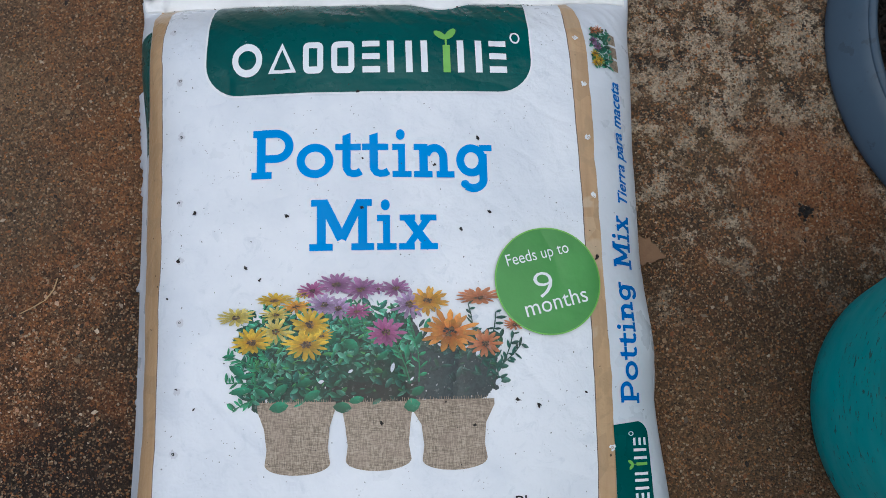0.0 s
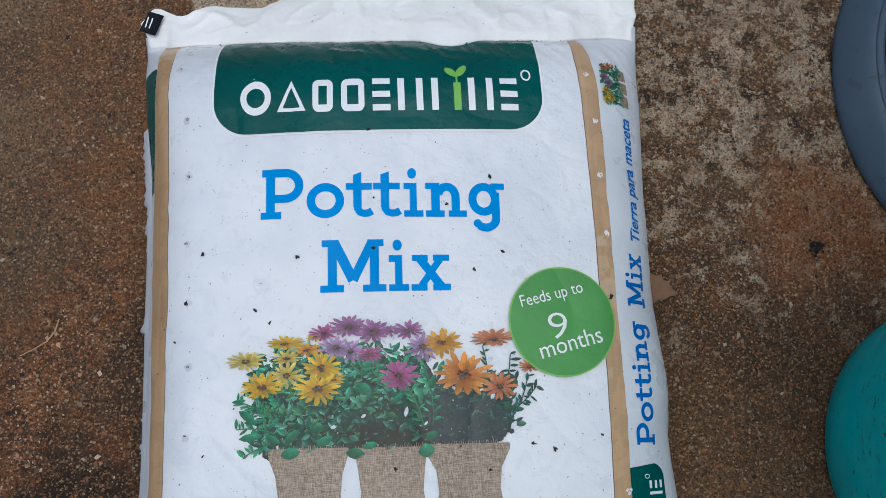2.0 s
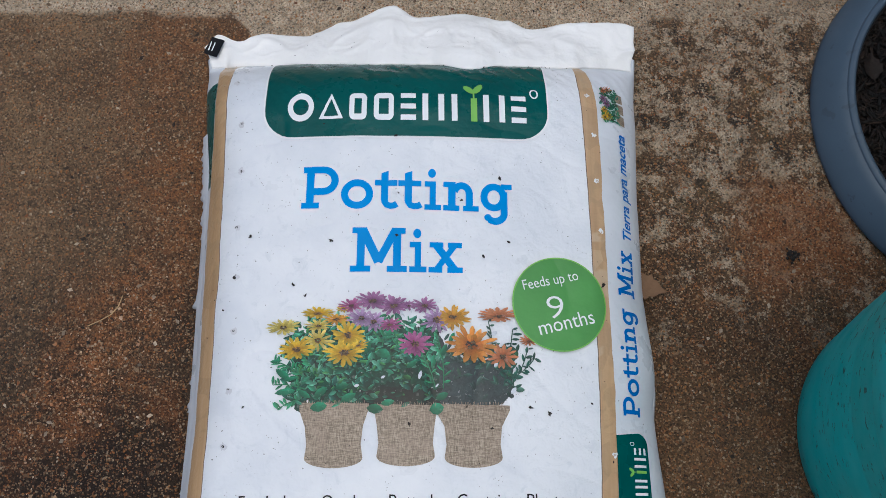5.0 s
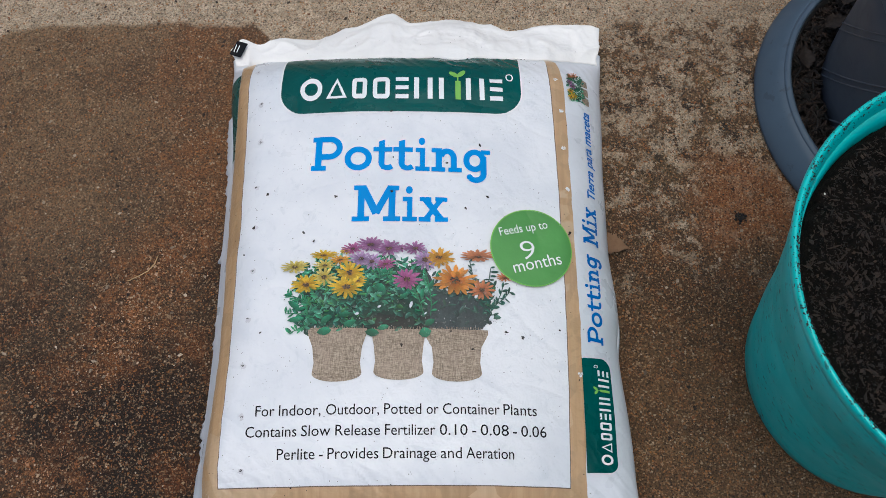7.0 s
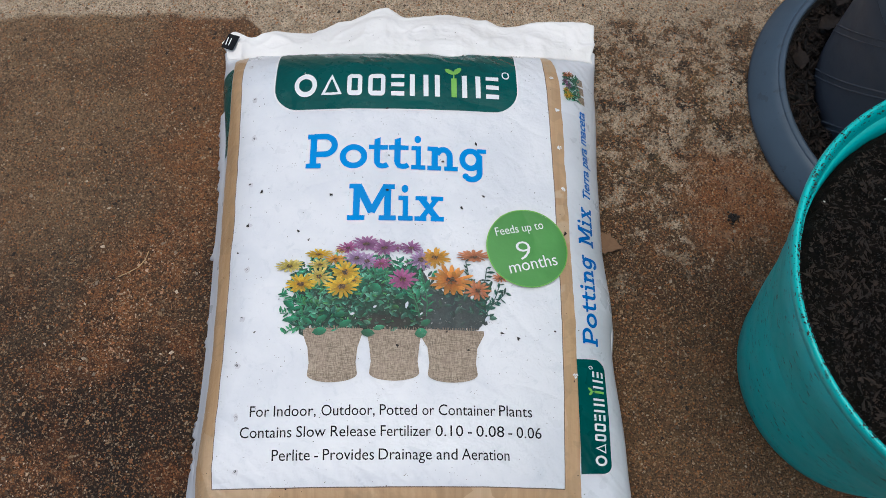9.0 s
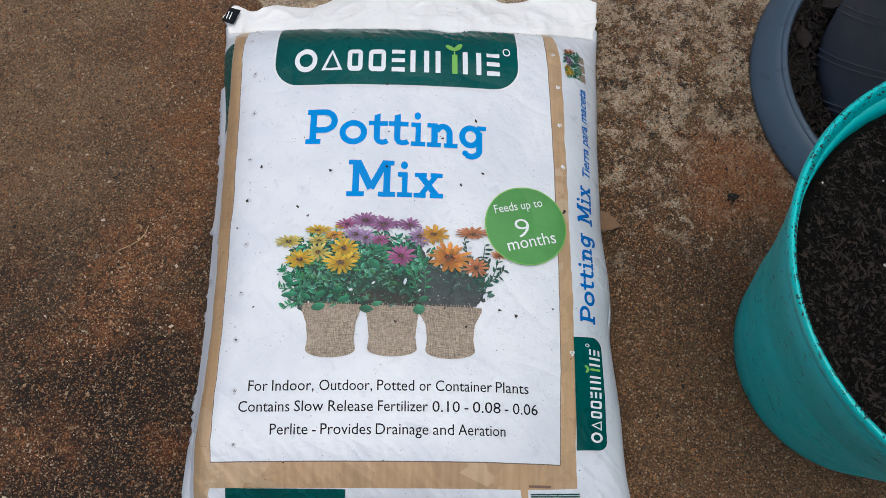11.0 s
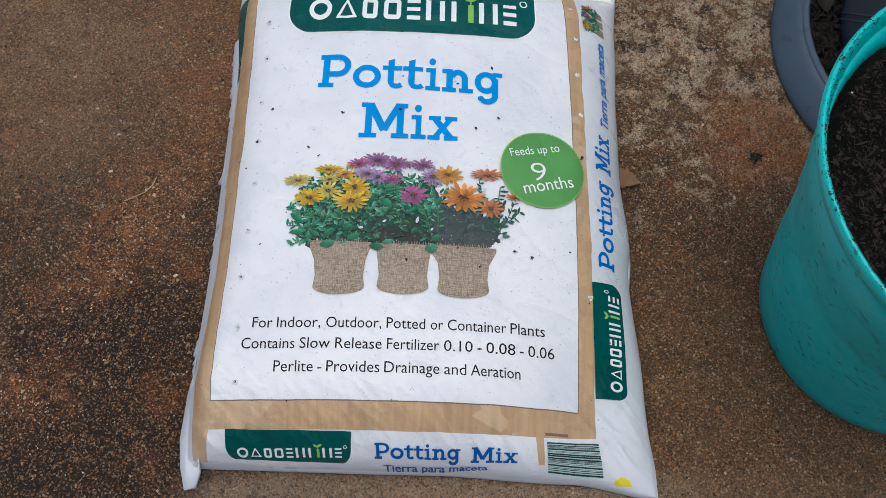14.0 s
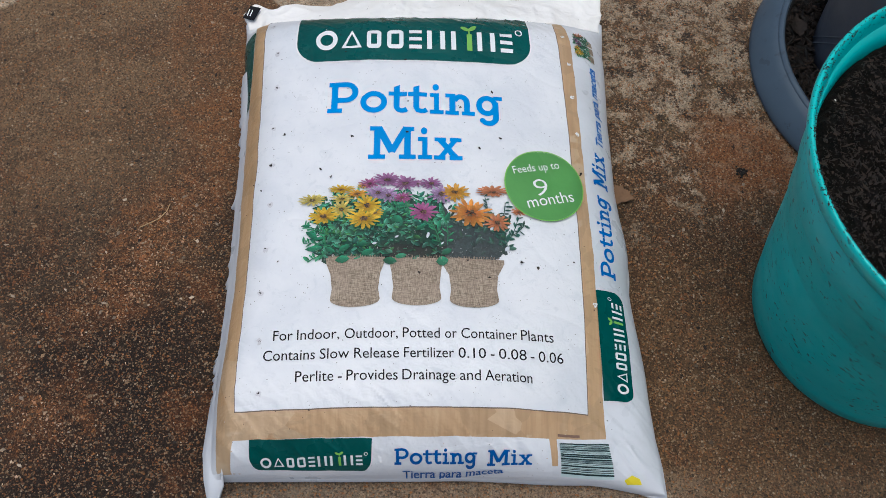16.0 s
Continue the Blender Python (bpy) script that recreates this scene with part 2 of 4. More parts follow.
    base = n.mix(n.ramp(g1, .62, 1.0, 0, .95), base, n.mix(.72, base, tone))
    base = n.mix(n.ramp(g1, .0, .42, .8, 0), base, n.mix(.22, (.012, .009, .007), base))
    spark = n.math("MULTIPLY", n.ramp(n.voronoi(210), .20, .30, 1, 0), n.ramp(n.noise(60, 2), .47, .53))
    base = n.mix(n.math("MULTIPLY", spark, .9), base, n.mix(n.ramp(n.noise(90, 1), .45, .5), (.52, .42, .31), (.42, .19, .07)))
    base = n.mix(n.ramp(fine, .30, .62, .55, 0), base, (.014, .011, .009))
    # the grains darken with the front-left ground as well
    base = n.mix(n.math("MULTIPLY", n.math("MULTIPLY", dark_left, n.math("SUBTRACT", 1.0, dry)), .5), base, n.mix(1.0, base, (.66, .62, .60), "MULTIPLY"))
    base = n.mix(n.ramp(n.noise(1.3, 5, .6), .35, .70, 0, .35), base, n.mix(1.0, base, (.72, .68, .62), "MULTIPLY"))
    base = n.mix(1.0, base, (1.01, .95, .86), "MULTIPLY")
    h = n.math("ADD", n.math("MULTIPLY", n.voronoi(700), -1.0), n.math("ADD", n.math("MULTIPLY", fine, .8), n.math("MULTIPLY", spark, .6)))
    n.bump(h, 1.0, .0018)
    return n.done(base, n.ramp(dry, 0, 1, .66, .9), Specular_IOR_Level=.35)


CONCRETE = concrete()


def stones_mat():
    n = Nodes("small_stones")
    c = n.ramp_colors(n.island(), [(.008, .006, .005), (.020, .013, .008), (.15, .080, .036), (.27, .095, .030), (.012, .008, .006), (.34, .22, .12), (.05, .032, .018), (.56, .45, .33)])
    n.bump(n.noise(900, 3), .4, .0006)
    return n.done(n.mix(n.ramp(n.noise(500, 3), .4, .7, 0, .3), c, (.10, .06, .04)), .75)


STONES = stones_mat()


def plastic(name, c, rough, dirt=0.0, dirt_scale=120):
    n = Nodes(name)
    col = n.mix(n.ramp(n.noise(9, 5), .3, .75), c, tuple(v * .82 for v in c))
    col = n.mix(n.ramp(n.noise(70, 5, .7), .55, .75, 0, .25), col, tuple(v * .6 + .02 for v in c))
    if dirt:
        m = n.add("ShaderNodeMapping")
        n.put(m, "Vector", n.co), n.put(m, "Scale", (1, 1, 1.6))
        f = n.math("MULTIPLY", n.ramp(n.noise(dirt_scale, 5, .65, m.outputs["Vector"]), .59, .63), n.ramp(n.noise(16, 3), .38, .52))
        col = n.mix(n.math("MULTIPLY", f, dirt), col, (.012, .012, .010))
    n.bump(n.noise(60, 4), .08, .002)
    return n.done(col, n.ramp(n.noise(25, 4), .3, .7, rough - .06, rough + .1))


TEAL = plastic("teal_plastic", (.0, .48, .48), .42, .85)
TEALRIM = plastic("teal_rim_plastic", (.004, .54, .53), .36, .95, 150)
SLATE = plastic("blue_grey_plastic", (.058, .094, .138), .5, .3, 60)
DARKPOT = plastic("dark_slate_plastic", (.052, .066, .090), .5, .2, 60)


def soil_mat():
    n = Nodes("potting_soil")
    c = n.mix(n.ramp(n.noise(120, 6, .7), .35, .7), (.0022, .0018, .0014), (.011, .008, .006))
    c = n.mix(n.ramp(n.noise(420, 4, .7), .55, .75, 0, .8), c, (.042, .027, .018))
    n.bump(n.noise(260, 6, .75), 1.0, .007)
    return n.done(c, .95, Specular_IOR_Level=.15)


SOIL = soil_mat()


def bits(name, colors, rough=.8):
    n = Nodes(name)
    c = n.ramp_colors(n.island(), colors)
    n.bump(n.noise(400, 3), .4, .001)
    return n.done(n.mix(n.ramp(n.noise(180, 3), .4, .7, 0, .4), c, colors[0]), rough)


FIBRE = bits("bark_fibres", [(.003, .0022, .0018), (.012, .007, .004), (.024, .013, .008), (.006, .004, .003), (.055, .031, .019), (.004, .003, .0025)])
PERLITE = bits("perlite", [(.55, .53, .48), (.75, .73, .68), (.35, .31, .26)])
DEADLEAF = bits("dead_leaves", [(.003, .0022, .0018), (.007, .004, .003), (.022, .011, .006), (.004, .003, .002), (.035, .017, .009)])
DARKFLOOR = bits("dark_floor_plastic", [(.006, .005, .0045), (.012, .011, .011)], .9)
DRYLEAF = bits("dry_leaf", [(.13, .070, .036), (.22, .125, .066)])
SPECK = bits("soil_specks", [(.006, .005, .005), (.014, .011, .009), (.035, .024, .018)])

# ---- building helpers ----
def part(name, bm, material, parent=None, label="", smooth=True):
    me = bpy.data.meshes.new(name)
    if isinstance(bm, bmesh.types.BMesh):
        bm.to_mesh(me)
        bm.free()
    else:
        me.from_pydata(bm[0], [], bm[1])
    me.materials.append(material)
    if smooth:
        me.polygons.foreach_set("use_smooth", [True] * len(me.polygons))
    me.update()
    ob = new(name, me)
    if parent:
        ob.parent = parent
    if label:
        ob["label"] = label
    return ob


def lathe(profile, centre, seg=96, closed=False, lean=(0, 0)):
    """A body turned round the upright axis through centre, from (radius, height) pairs."""
    vs, fs = [], []
    k = len(profile)
    for i in range(seg):
        a = 2 * math.pi * i / seg
        for r, z in profile:
            vs.append((centre[0] + lean[0] * z + r * math.cos(a), centre[1] + lean[1] * z + r * math.sin(a), z))
    n = k if closed else k - 1
    for i in range(seg):
        j = (i + 1) % seg
        for q in range(n):
            fs.append((i * k + q, j * k + q, j * k + (q + 1) % k, i * k + (q + 1) % k))
    return vs, fs


def sharp_bits(count, place, size, rnd, flat=.5, stretch=1.0):
    """Many small uneven lumps as one mesh: each a squashed octahedron."""
    vs, fs = [], []
    for _ in range(count):
        p = place(rnd)
        if p is None:
            continue
        s = size(rnd)
        a = rnd.uniform(0, 6.28)
        st = rnd.uniform(1, stretch)
        tilt = rnd.uniform(-.35, .35)
        ca, sa = math.cos(a), math.sin(a)
        b = len(vs)
        for q, (dx, dy, dz) in enumerate(((1, 0, 0), (.2, 1, 0), (-1, .1, 0), (-.1, -1, 0), (.5, .6, .6), (.1, -.1, 1), (0, 0, -1))):
            k = rnd.uniform(.75, 1.2) * s
            u, v = dx * k * st, dy * k / math.sqrt(st)
            vs.append((p[0] + u * ca - v * sa, p[1] + u * sa + v * ca, p[2] + dz * k * flat + u * tilt * .5))
        for t in ((0, 4, 5), (0, 1, 4), (1, 2, 4), (4, 2, 5), (2, 3, 5), (3, 0, 5), (1, 0, 6), (2, 1, 6), (3, 2, 6), (0, 3, 6)):
            fs.append(tuple(b + i for i in t))
    return vs, fs


# ---- ground ----
ground_bm = bmesh.new()
bmesh.ops.create_grid(ground_bm, x_segments=8, y_segments=8, size=250)
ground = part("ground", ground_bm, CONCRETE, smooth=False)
tagged(ground, "weathered damp concrete with rust stains and sand grains", "ground", kind="structure")

# ---- the bag's shape ----
def lerp_list(v, pts):
    if v <= pts[0][0]: return pts[0][1]
    for (a, b), (c, d) in zip(pts, pts[1:]):
        if v <= c: 
            s = (v - a) / (c - a); s = s * s * (3 - 2 * s)
            return b + (d - b) * s
    return pts[-1][1]
def xl(y): return lerp_list(y, [(-.05, -.186), (.02, -.185), (.15, -.181), (.33, -.181), (.46, -.190), (.52, -.197)])
def xr(y): return lerp_list(y, [(-.06, .228), (.03, .223), (.14, .216), (.17, .219), (.25, .214), (.32, .215), (.42, .219), (.5, .225)])
def yb(x): return lerp_list(x, [(-.19, -.044), (.03, -.046), (.15, -.052), (.23, -.064)])
def shoulder(d, w): 
    if d >= w: return 1.0
    d = max(d, 0.0); return math.sqrt(max(0.0, 1 - (1 - d / w) ** 2))
def crumple(x, y):
    """Wrinkles of the film: soft swells all over, creases near the ends and along the side."""
    w = .0016 * noise.noise((x * 11, y * 11, 1.7)) + .0006 * noise.noise((x * 34, y * 34, 4.1))
    low = max(0.0, 1 - (y + .05) / .10)
    up = max(0.0, 1 - (.45 - y) / .07) if y < .45 else 1.0
    right = max(0.0, (x - .165) / .05)
    d = noise.noise((x * 30 + y * 34, y * 8 - x * 7, 2.2))
    w += .0068 * min(1.0, low) * (.5 - abs(d)) * .8
    e = noise.noise((x * 9 + y * 26, y * 44, 8.3))
    w += .0034 * up * (.5 - abs(e))
    w += .0040 * right * noise.noise((x * 22, y * 30, 5.0))
    k = noise.noise((x * 70 + y * 62, y * 16 - x * 18, 11.0))
    w += .0027 * min(1.0, low * 1.4 + up * .9 + right * .7) * (.4 - min(.4, abs(k) * 1.6))
    q = noise.noise((x * 7 - y * 9, x * 16 + y * 13, 14.0))
    w -= .0007 * max(0.0, 1 - abs(q) * 5) ** 2
    for ax, ay, bx, by, amp in ((.016, .443, .062, .427, .0010), (.055, .430, .118, .405, .0009), (-.118, .434, -.078, .412, .0009), (-.05, .444, .01, .430, .0008), (-.128, .434, -.062, .392, .0011), (-.060, .430, .004, .412, .0009), (.03, .436, .085, .418, .0008), (-.150, .400, -.118, .436, .0006), (.095, .400, .140, .430, .0008), (-.130, .160, -.085, .120, .0005), (.06, .10, .12, .065, .0006), (-.145, .03, -.10, .06, .0006)):
        lx, ly = bx - ax, by - ay
        ln = math.hypot(lx, ly)
        s = ((x - ax) * lx + (y - ay) * ly) / ln / ln
        if 0 < s < 1:
            off = ((x - ax) * ly - (y - ay) * lx) / ln + .003 * noise.noise((s * 4, ax * 50, 2))
            w += amp * math.sin(math.pi * s) * max(0.0, 1 - abs(off) / .0055) ** 1.5
    return w


def height(x, y):
    p = .0935 - .0195 * ((x + .02) / .19) ** 2
    p -= .0055 * min(1.0, max(0.0, 1 - (y + .02) / .17))
    p *= 1 - .36 * math.exp(-((x - .2) ** 2 + (y + .02) ** 2) / .009)
    f = shoulder(x - xl(y), .05 - .018 * min(1.0, max(0.0, (.12 - y) / .10))) * shoulder(xr(y) - x, .058) * shoulder(y - yb(x), .08)
    if y > .385:
        s = min(1.0, (y - .385) / .085)
        f *= 1 - .55 * s * s - .3 * s ** 5
    return .010 + (p - .010) * f + crumple(x, y) * min(1.0, f * 1.6)


def grid_sheet(nu, nv, at):
    """A grid of points at(u, v), with its faces, wound to look up."""
    vs = [at(i / nu, j / nv) for j in range(nv + 1) for i in range(nu + 1)]
    fs = [(j * (nu + 1) + i, j * (nu + 1) + i + 1, (j + 1) * (nu + 1) + i + 1, (j + 1) * (nu + 1) + i) for j in range(nv) for i in range(nu)]
    return vs, fs


def border(nu, nv):
    """The indices round the rim of a grid sheet, anticlockwise."""
    w = nu + 1
    return [i for i in range(nu)] + [j * w + nu for j in range(nv)] + [nv * w + i for i in range(nu, 0, -1)] + [j * w for j in range(nv, 0, -1)]


def skirt(vs, fs, ring, rows):
    """Closes a sheet downwards: rings moved towards the middle by an inset and down to a height, then a floor."""
    cx = sum(vs[i][0] for i in ring) / len(ring)
    cy = sum(vs[i][1] for i in ring) / len(ring)
    last = ring
    base = [vs[i] for i in ring]
    for inset, z in rows:
        b = len(vs)
        for x, y, _ in base:
            d = math.hypot(x - cx, y - cy)
            k = 1 - inset / d
            vs.append((cx + (x - cx) * k, cy + (y - cy) * k, z))
        cur = list(range(b, b + len(ring)))
        for q in range(len(ring)):
            r = (q + 1) % len(ring)
            fs.append((last[r], last[q], cur[q], cur[r]))
        last = cur
    fs.append(tuple(reversed(last)))


def dense(u):
    """Packs the grid closer towards both ends."""
    return .5 - .5 * math.cos(math.pi * u) * (.55 + .45 * abs(math.cos(math.pi * u)))


YT = .484


def bag_at(u, v):
    u, v = dense(u), dense(v)
    y0 = -.046 + v * (YT + .046)
    x = xl(y0) + (xr(y0) - xl(y0)) * u
    y = yb(x) + v * (YT - yb(x))
    return x, y, height(x, y)


bag = new("soil_bag")
tagged(bag, "full white plastic bag of potting soil lying on concrete", "bag")
NU, NV = 190, 240
bag_vs, bag_fs = grid_sheet(NU, NV, bag_at)
skirt(bag_vs, bag_fs, border(NU, NV), [(-.002, .007), (.004, .002), (.016, .0012)])
part("film", (bag_vs, bag_fs), WHITE, bag, "white plastic film, dusty and creased")

LAYER = .00030


def refine(pts, tris, step):
    """Splits triangles until no side is longer than step, keeping neighbours joined."""
    pts, mids = list(pts), {}
    for _ in range(9):
        out, again = [], False
        for a, b, c in tris:
            cut = []
            for i, j in ((a, b), (b, c), (c, a)):
                if (pts[i][0] - pts[j][0]) ** 2 + (pts[i][1] - pts[j][1]) ** 2 > step * step:
                    key = (min(i, j), max(i, j))
                    if key not in mids:
                        mids[key] = len(pts)
                        pts.append(((pts[i][0] + pts[j][0]) / 2, (pts[i][1] + pts[j][1]) / 2))
                    cut.append(mids[key])
                else:
                    cut.append(None)
            m, n, o = cut
            k = sum(q is not None for q in cut)
            if k == 0:
                out.append((a, b, c))
                continue
            again = True
            if k == 3:
                out += [(a, m, o), (m, b, n), (o, n, c), (m, n, o)]
            else:
                while cut[0] is None or (k == 2 and cut[2] is not None):
                    a, b, c = b, c, a
                    cut = cut[1:] + cut[:1]
                m, n, o = cut
                if k == 1:
                    out += [(a, m, c), (m, b, c)]
                else:
                    out += [(m, b, n), (a, m, n), (a, n, c)]
        tris = out
        if not again:
            break
    return pts, tris


def lay(flat, level, step=.003):
    """Lays flat shapes, each (points, triangles), on the bag's skin, a hair above it."""
    vs, fs = [], []
    for q, (pts, tris) in enumerate(flat):
        pts, tris = refine(pts, tris, step)
        b = len(vs)
        up = LAYER * level + (q % 40) * .000005
        vs += [(x, y, height(x, y) + up) for x, y in pts]
        for a, c, d in tris:
            (x0, y0), (x1, y1), (x2, y2) = pts[a], pts[c], pts[d]
            if (x1 - x0) * (y2 - y0) - (x2 - x0) * (y1 - y0) < 0:
                c, d = d, c
            fs.append((a + b, c + b, d + b))
    return vs, fs


def poly(*loops):
    """A filled outline with holes, as points and triangles."""
    loops3 = [[Vector((x, y, 0)) for x, y in lp] for lp in loops]
    tris = tessellate_polygon(loops3)
    return [p for lp in loops for p in lp], [tuple(t) for t in tris]


def stroke(path, width, closed=False):
    """A line of even width along a path."""
    k = len(path)
    left, right = [], []
    for i, (x, y) in enumerate(path):
        a = path[(i - 1) % k] if closed or i else path[i]
        b = path[(i + 1) % k] if closed or i < k - 1 else path[i]
        dx, dy = b[0] - a[0], b[1] - a[1]
        d = math.hypot(dx, dy) or 1
        left.append((x - dy / d * width / 2, y + dx / d * width / 2))
        right.append((x + dy / d * width / 2, y - dx / d * width / 2))
    tris = []
    for i in range(k if closed else k - 1):
        j = (i + 1) % k
        tris += [(i, k + i, k + j), (i, k + j, j)]
    return left + right, tris


def rect(x0, y0, x1, y1):
    return [(x0, y0), (x1, y0), (x1, y1), (x0, y1)], [(0, 1, 2), (0, 2, 3)]


def arc(cx, cy, rx, ry, a0, a1, n=24):
    return [(cx + rx * math.cos(radians(a0 + (a1 - a0) * i / n)), cy + ry * math.sin(radians(a0 + (a1 - a0) * i / n))) for i in range(n + 1)]


def disc(cx, cy, r, ry=None, n=40):
    return [(cx, cy)] + arc(cx, cy, r, ry or r, 0, 360, n), [(0, i, i + 1) for i in range(1, n + 1)]


def move(flat, ox, oy, sx, sy=None, turn=0.0, lean=0.0):
    """Scales, turns and shifts flat shapes."""
    sy = sx if sy is None else sy
    c, s = math.cos(radians(turn)), math.sin(radians(turn))
    out = []
    for pts, tris in flat:
        out.append(([(ox + (x * sx + y * sy * lean) * c - y * sy * s, oy + (x * sx + y * sy * lean) * s + y * sy * c) for x, y in pts], tris))
    return out


# slab-serif letters, one unit to the capital's height: (shapes, width)
def slab_letter(ch):
    W = .165
    if ch == "P":
        bowl = [(.2, .925)] + arc(.47, .665, .275, .260, 90, -90) + [(.2, .405)]
        return [rect(.10, 0, .275, 1), rect(0, 0, .40, .14), rect(.02, .85, .3, 1), stroke(bowl, W)], .83
    if ch == "o":
        return [stroke(arc(.37, .345, .287, .27, 0, 350, 34), W, True)], .74
    if ch == "t":
        return [rect(.14, .2, .30, .80), poly([(.14, .80), (.30, .80), (.30, .92), (.14, .86)]), rect(0, .555, .50, .69), stroke([(.22, .28), (.225, .17), (.27, .10), (.35, .075), (.43, .085), (.50, .125)], .15)], .50
    if ch == "i":
        return [rect(.14, 0, .31, .69), rect(0, 0, .46, .13), rect(0, .56, .2, .69), disc(.2, .885, .108)], .46
    if ch == "n":
        arch = [(.25, .46)] + arc(.42, .40, .175, .21, 150, 0) + [(.595, .1)]
        return [rect(.11, 0, .28, .69), rect(0, 0, .37, .13), rect(0, .56, .2, .69), stroke(arch, W), rect(.45, 0, .81, .13)], .81
    if ch == "g":
        tail = [(.55, .5), (.55, -.02)] + arc(.34, -.03, .21, .185, 0, -130)
        return [stroke(arc(.31, .36, .230, .255, 0, 350, 34), W, True), stroke(tail, W), rect(.48, .56, .74, .69), disc(.17, -.13, .085)], .74
    if ch == "M":
        return [rect(.14, 0, .31, 1), rect(.92, 0, 1.09, 1), rect(0, 0, .44, .135), rect(.79, 0, 1.22, .135), rect(.03, .865, .34, 1), rect(.88, .865, 1.18, 1),
                stroke([(.25, .97), (.61, .22)], .19), stroke([(.61, .22), (.97, .97)], .17)], 1.22
    if ch == "x":
        return [stroke([(.16, .65), (.67, .04)], .175), stroke([(.66, .65), (.17, .04)], .14), rect(0, 0, .34, .125), rect(.46, 0, .84, .125), rect(.02, .57, .36, .69), rect(.47, .57, .82, .69)], .84
    return [], .35


# where each letter begins and ends, as shares of its word
SPREAD = {"Potting": ((0, .174), (.186, .339), (.346, .452), (.457, .566), (.582, .661), (.671, .840), (.849, 1)), "Mix": ((0, .504), (.526, .678), (.696, 1))}


def slab_word(word):
    out = []
    for ch, (a, b) in zip(word, SPREAD[word]):
        shapes, w = slab_letter(ch)
        out.append([([(a + x * (b - a) / w, y) for x, y in pts], tris) for pts, tris in shapes])
    return out, 1.0


def plain_word(words, shear=0.0, bold=.002):
    """Words in the built-in font as flat shapes, one unit to the capital's height."""
    cu = bpy.data.curves.new("words", "FONT")
    cu.body, cu.resolution_u, cu.shear, cu.offset = words, 3, shear, bold
    ob = new("words", cu)
    me = bpy.data.meshes.new_from_object(ob)
    me.calc_loop_triangles()
    pts = [(v.co.x, v.co.y) for v in me.vertices]
    tris = [tuple(t.vertices) for t in me.loop_triangles]
    bpy.data.objects.remove(ob)
    bpy.data.meshes.remove(me)
    x0, x1 = min(p[0] for p in pts), max(p[0] for p in pts)
    return [([((x - x0) / .72, y / .72) for x, y in pts], tris)], (x1 - x0) / .72


def words_part(name, words, x0, x1, y, cap, material, parent, level, turn=0.0, slab=False, label="", shear=0.0, bold=None):
    """One printed line from x0 to x1 (along its own direction when turned) with capitals of the given height."""
    if not slab:
        flat, w = plain_word(words, shear, bold if bold is not None else .022 if turn == 90 else .010 if turn > 6 else .016 if cap < .005 else .0)
        sx = (x1 if turn == 90 else x1 - x0) / w
        return part(name, lay(move(flat, x0, y, sx, cap, turn), level), material, parent, label)
    letters, w = slab_word(words)
    sx = (x1 if turn == 90 else x1 - x0) / w
    for flat in letters:
        part("letter", lay(move(flat, x0, y, sx, cap, turn), level), material, parent, label)


def rounded(x0, y0, x1, y1, r, corners="abcd"):
    """A rectangle with round corners: a lower left, b lower right, c upper right, d upper left."""
    out = []
    for key, cx, cy, a in (("a", x0, y0, 180), ("b", x1, y0, 270), ("c", x1, y1, 0), ("d", x0, y1, 90)):
        if key in corners:
            out += arc(cx + (r if key in "ad" else -r), cy + (r if key in "ab" else -r), r, r, a, a + 90, 8)
        else:
            out.append((cx, cy))
    return out


def strip(xa, xb, y0, y1, n=110):
    """A band between two edge lines xa(y) and xb(y)."""
    pts, tris = [], []
    for i in range(n + 1):
        y = y0 + (y1 - y0) * i / n
        pts += [(xa(y), y), (xb(y), y)]
    for i in range(n):
        a = 2 * i
        tris += [(a, a + 1, a + 3), (a, a + 3, a + 2)]
    return pts, tris


# ---- the bag's print ----
def wob_edge(y, seed):
    return .0010 * noise.noise((seed, y * 30, 0)) + .0006 * noise.noise((seed, y * 90, 3))


def lab_l(y): return -.1547 - .0012 * math.cos(y * 14) + wob_edge(y, 1)
def lab_r(y): return .1560 + .0028 * math.sin(math.pi * min(1.0, y / .44)) + wob_edge(y, 2) * .6
def wood_l(y): return max(xl(y) + .0035, -.1700 - .0016 * math.sin(y * 22 + 1.2) - .004 * max(0.0, 1 - y / .06) - .004 * min(1.2, max(0.0, (y - .42) / .03)) + wob_edge(y, 3))
def wood_r(y): return .1720 + wob_edge(y, 4) - .003 * max(0.0, (y - .40) / .05) - .006 * max(0.0, (y - .435) / .03)


TOP = .442
wood = part("wood_border", lay([strip(wood_l, wood_r, -.0425, .474)], 1), WOOD, bag, "printed light wood-grain border")
label_panel = part("label_panel", lay([strip(lab_l, lab_r, .0, .470)], 3, .003), LABEL, bag, "white printed front panel")
part("panel_edge", lay([stroke([(lab_l(0) - .0006, -.0004), (lab_r(0) + .0006, -.0004)], .0009)] + [strip(lambda y: lab_r(y), lambda y: lab_r(y) + .0008, 0, TOP), strip(lambda y: lab_l(y) - .0007, lambda y: lab_l(y), 0, TOP)], 2), printed("edge_brown", (.16, .12, .10)), bag)
# the side past the border
part("side_panel", lay([strip(wood_r, lambda y: xr(y) - .004, -.02, .472)], 2), WHITE, bag, "white side of the bag")
part("end_panel", lay([poly([(-.159, -.0215), (.119, -.0225), (.1240, -.0498), (.03, -.0452), (-.08, -.0445), (-.165, -.0440)])], 2, .003), LABEL, bag, "white printed end panel")
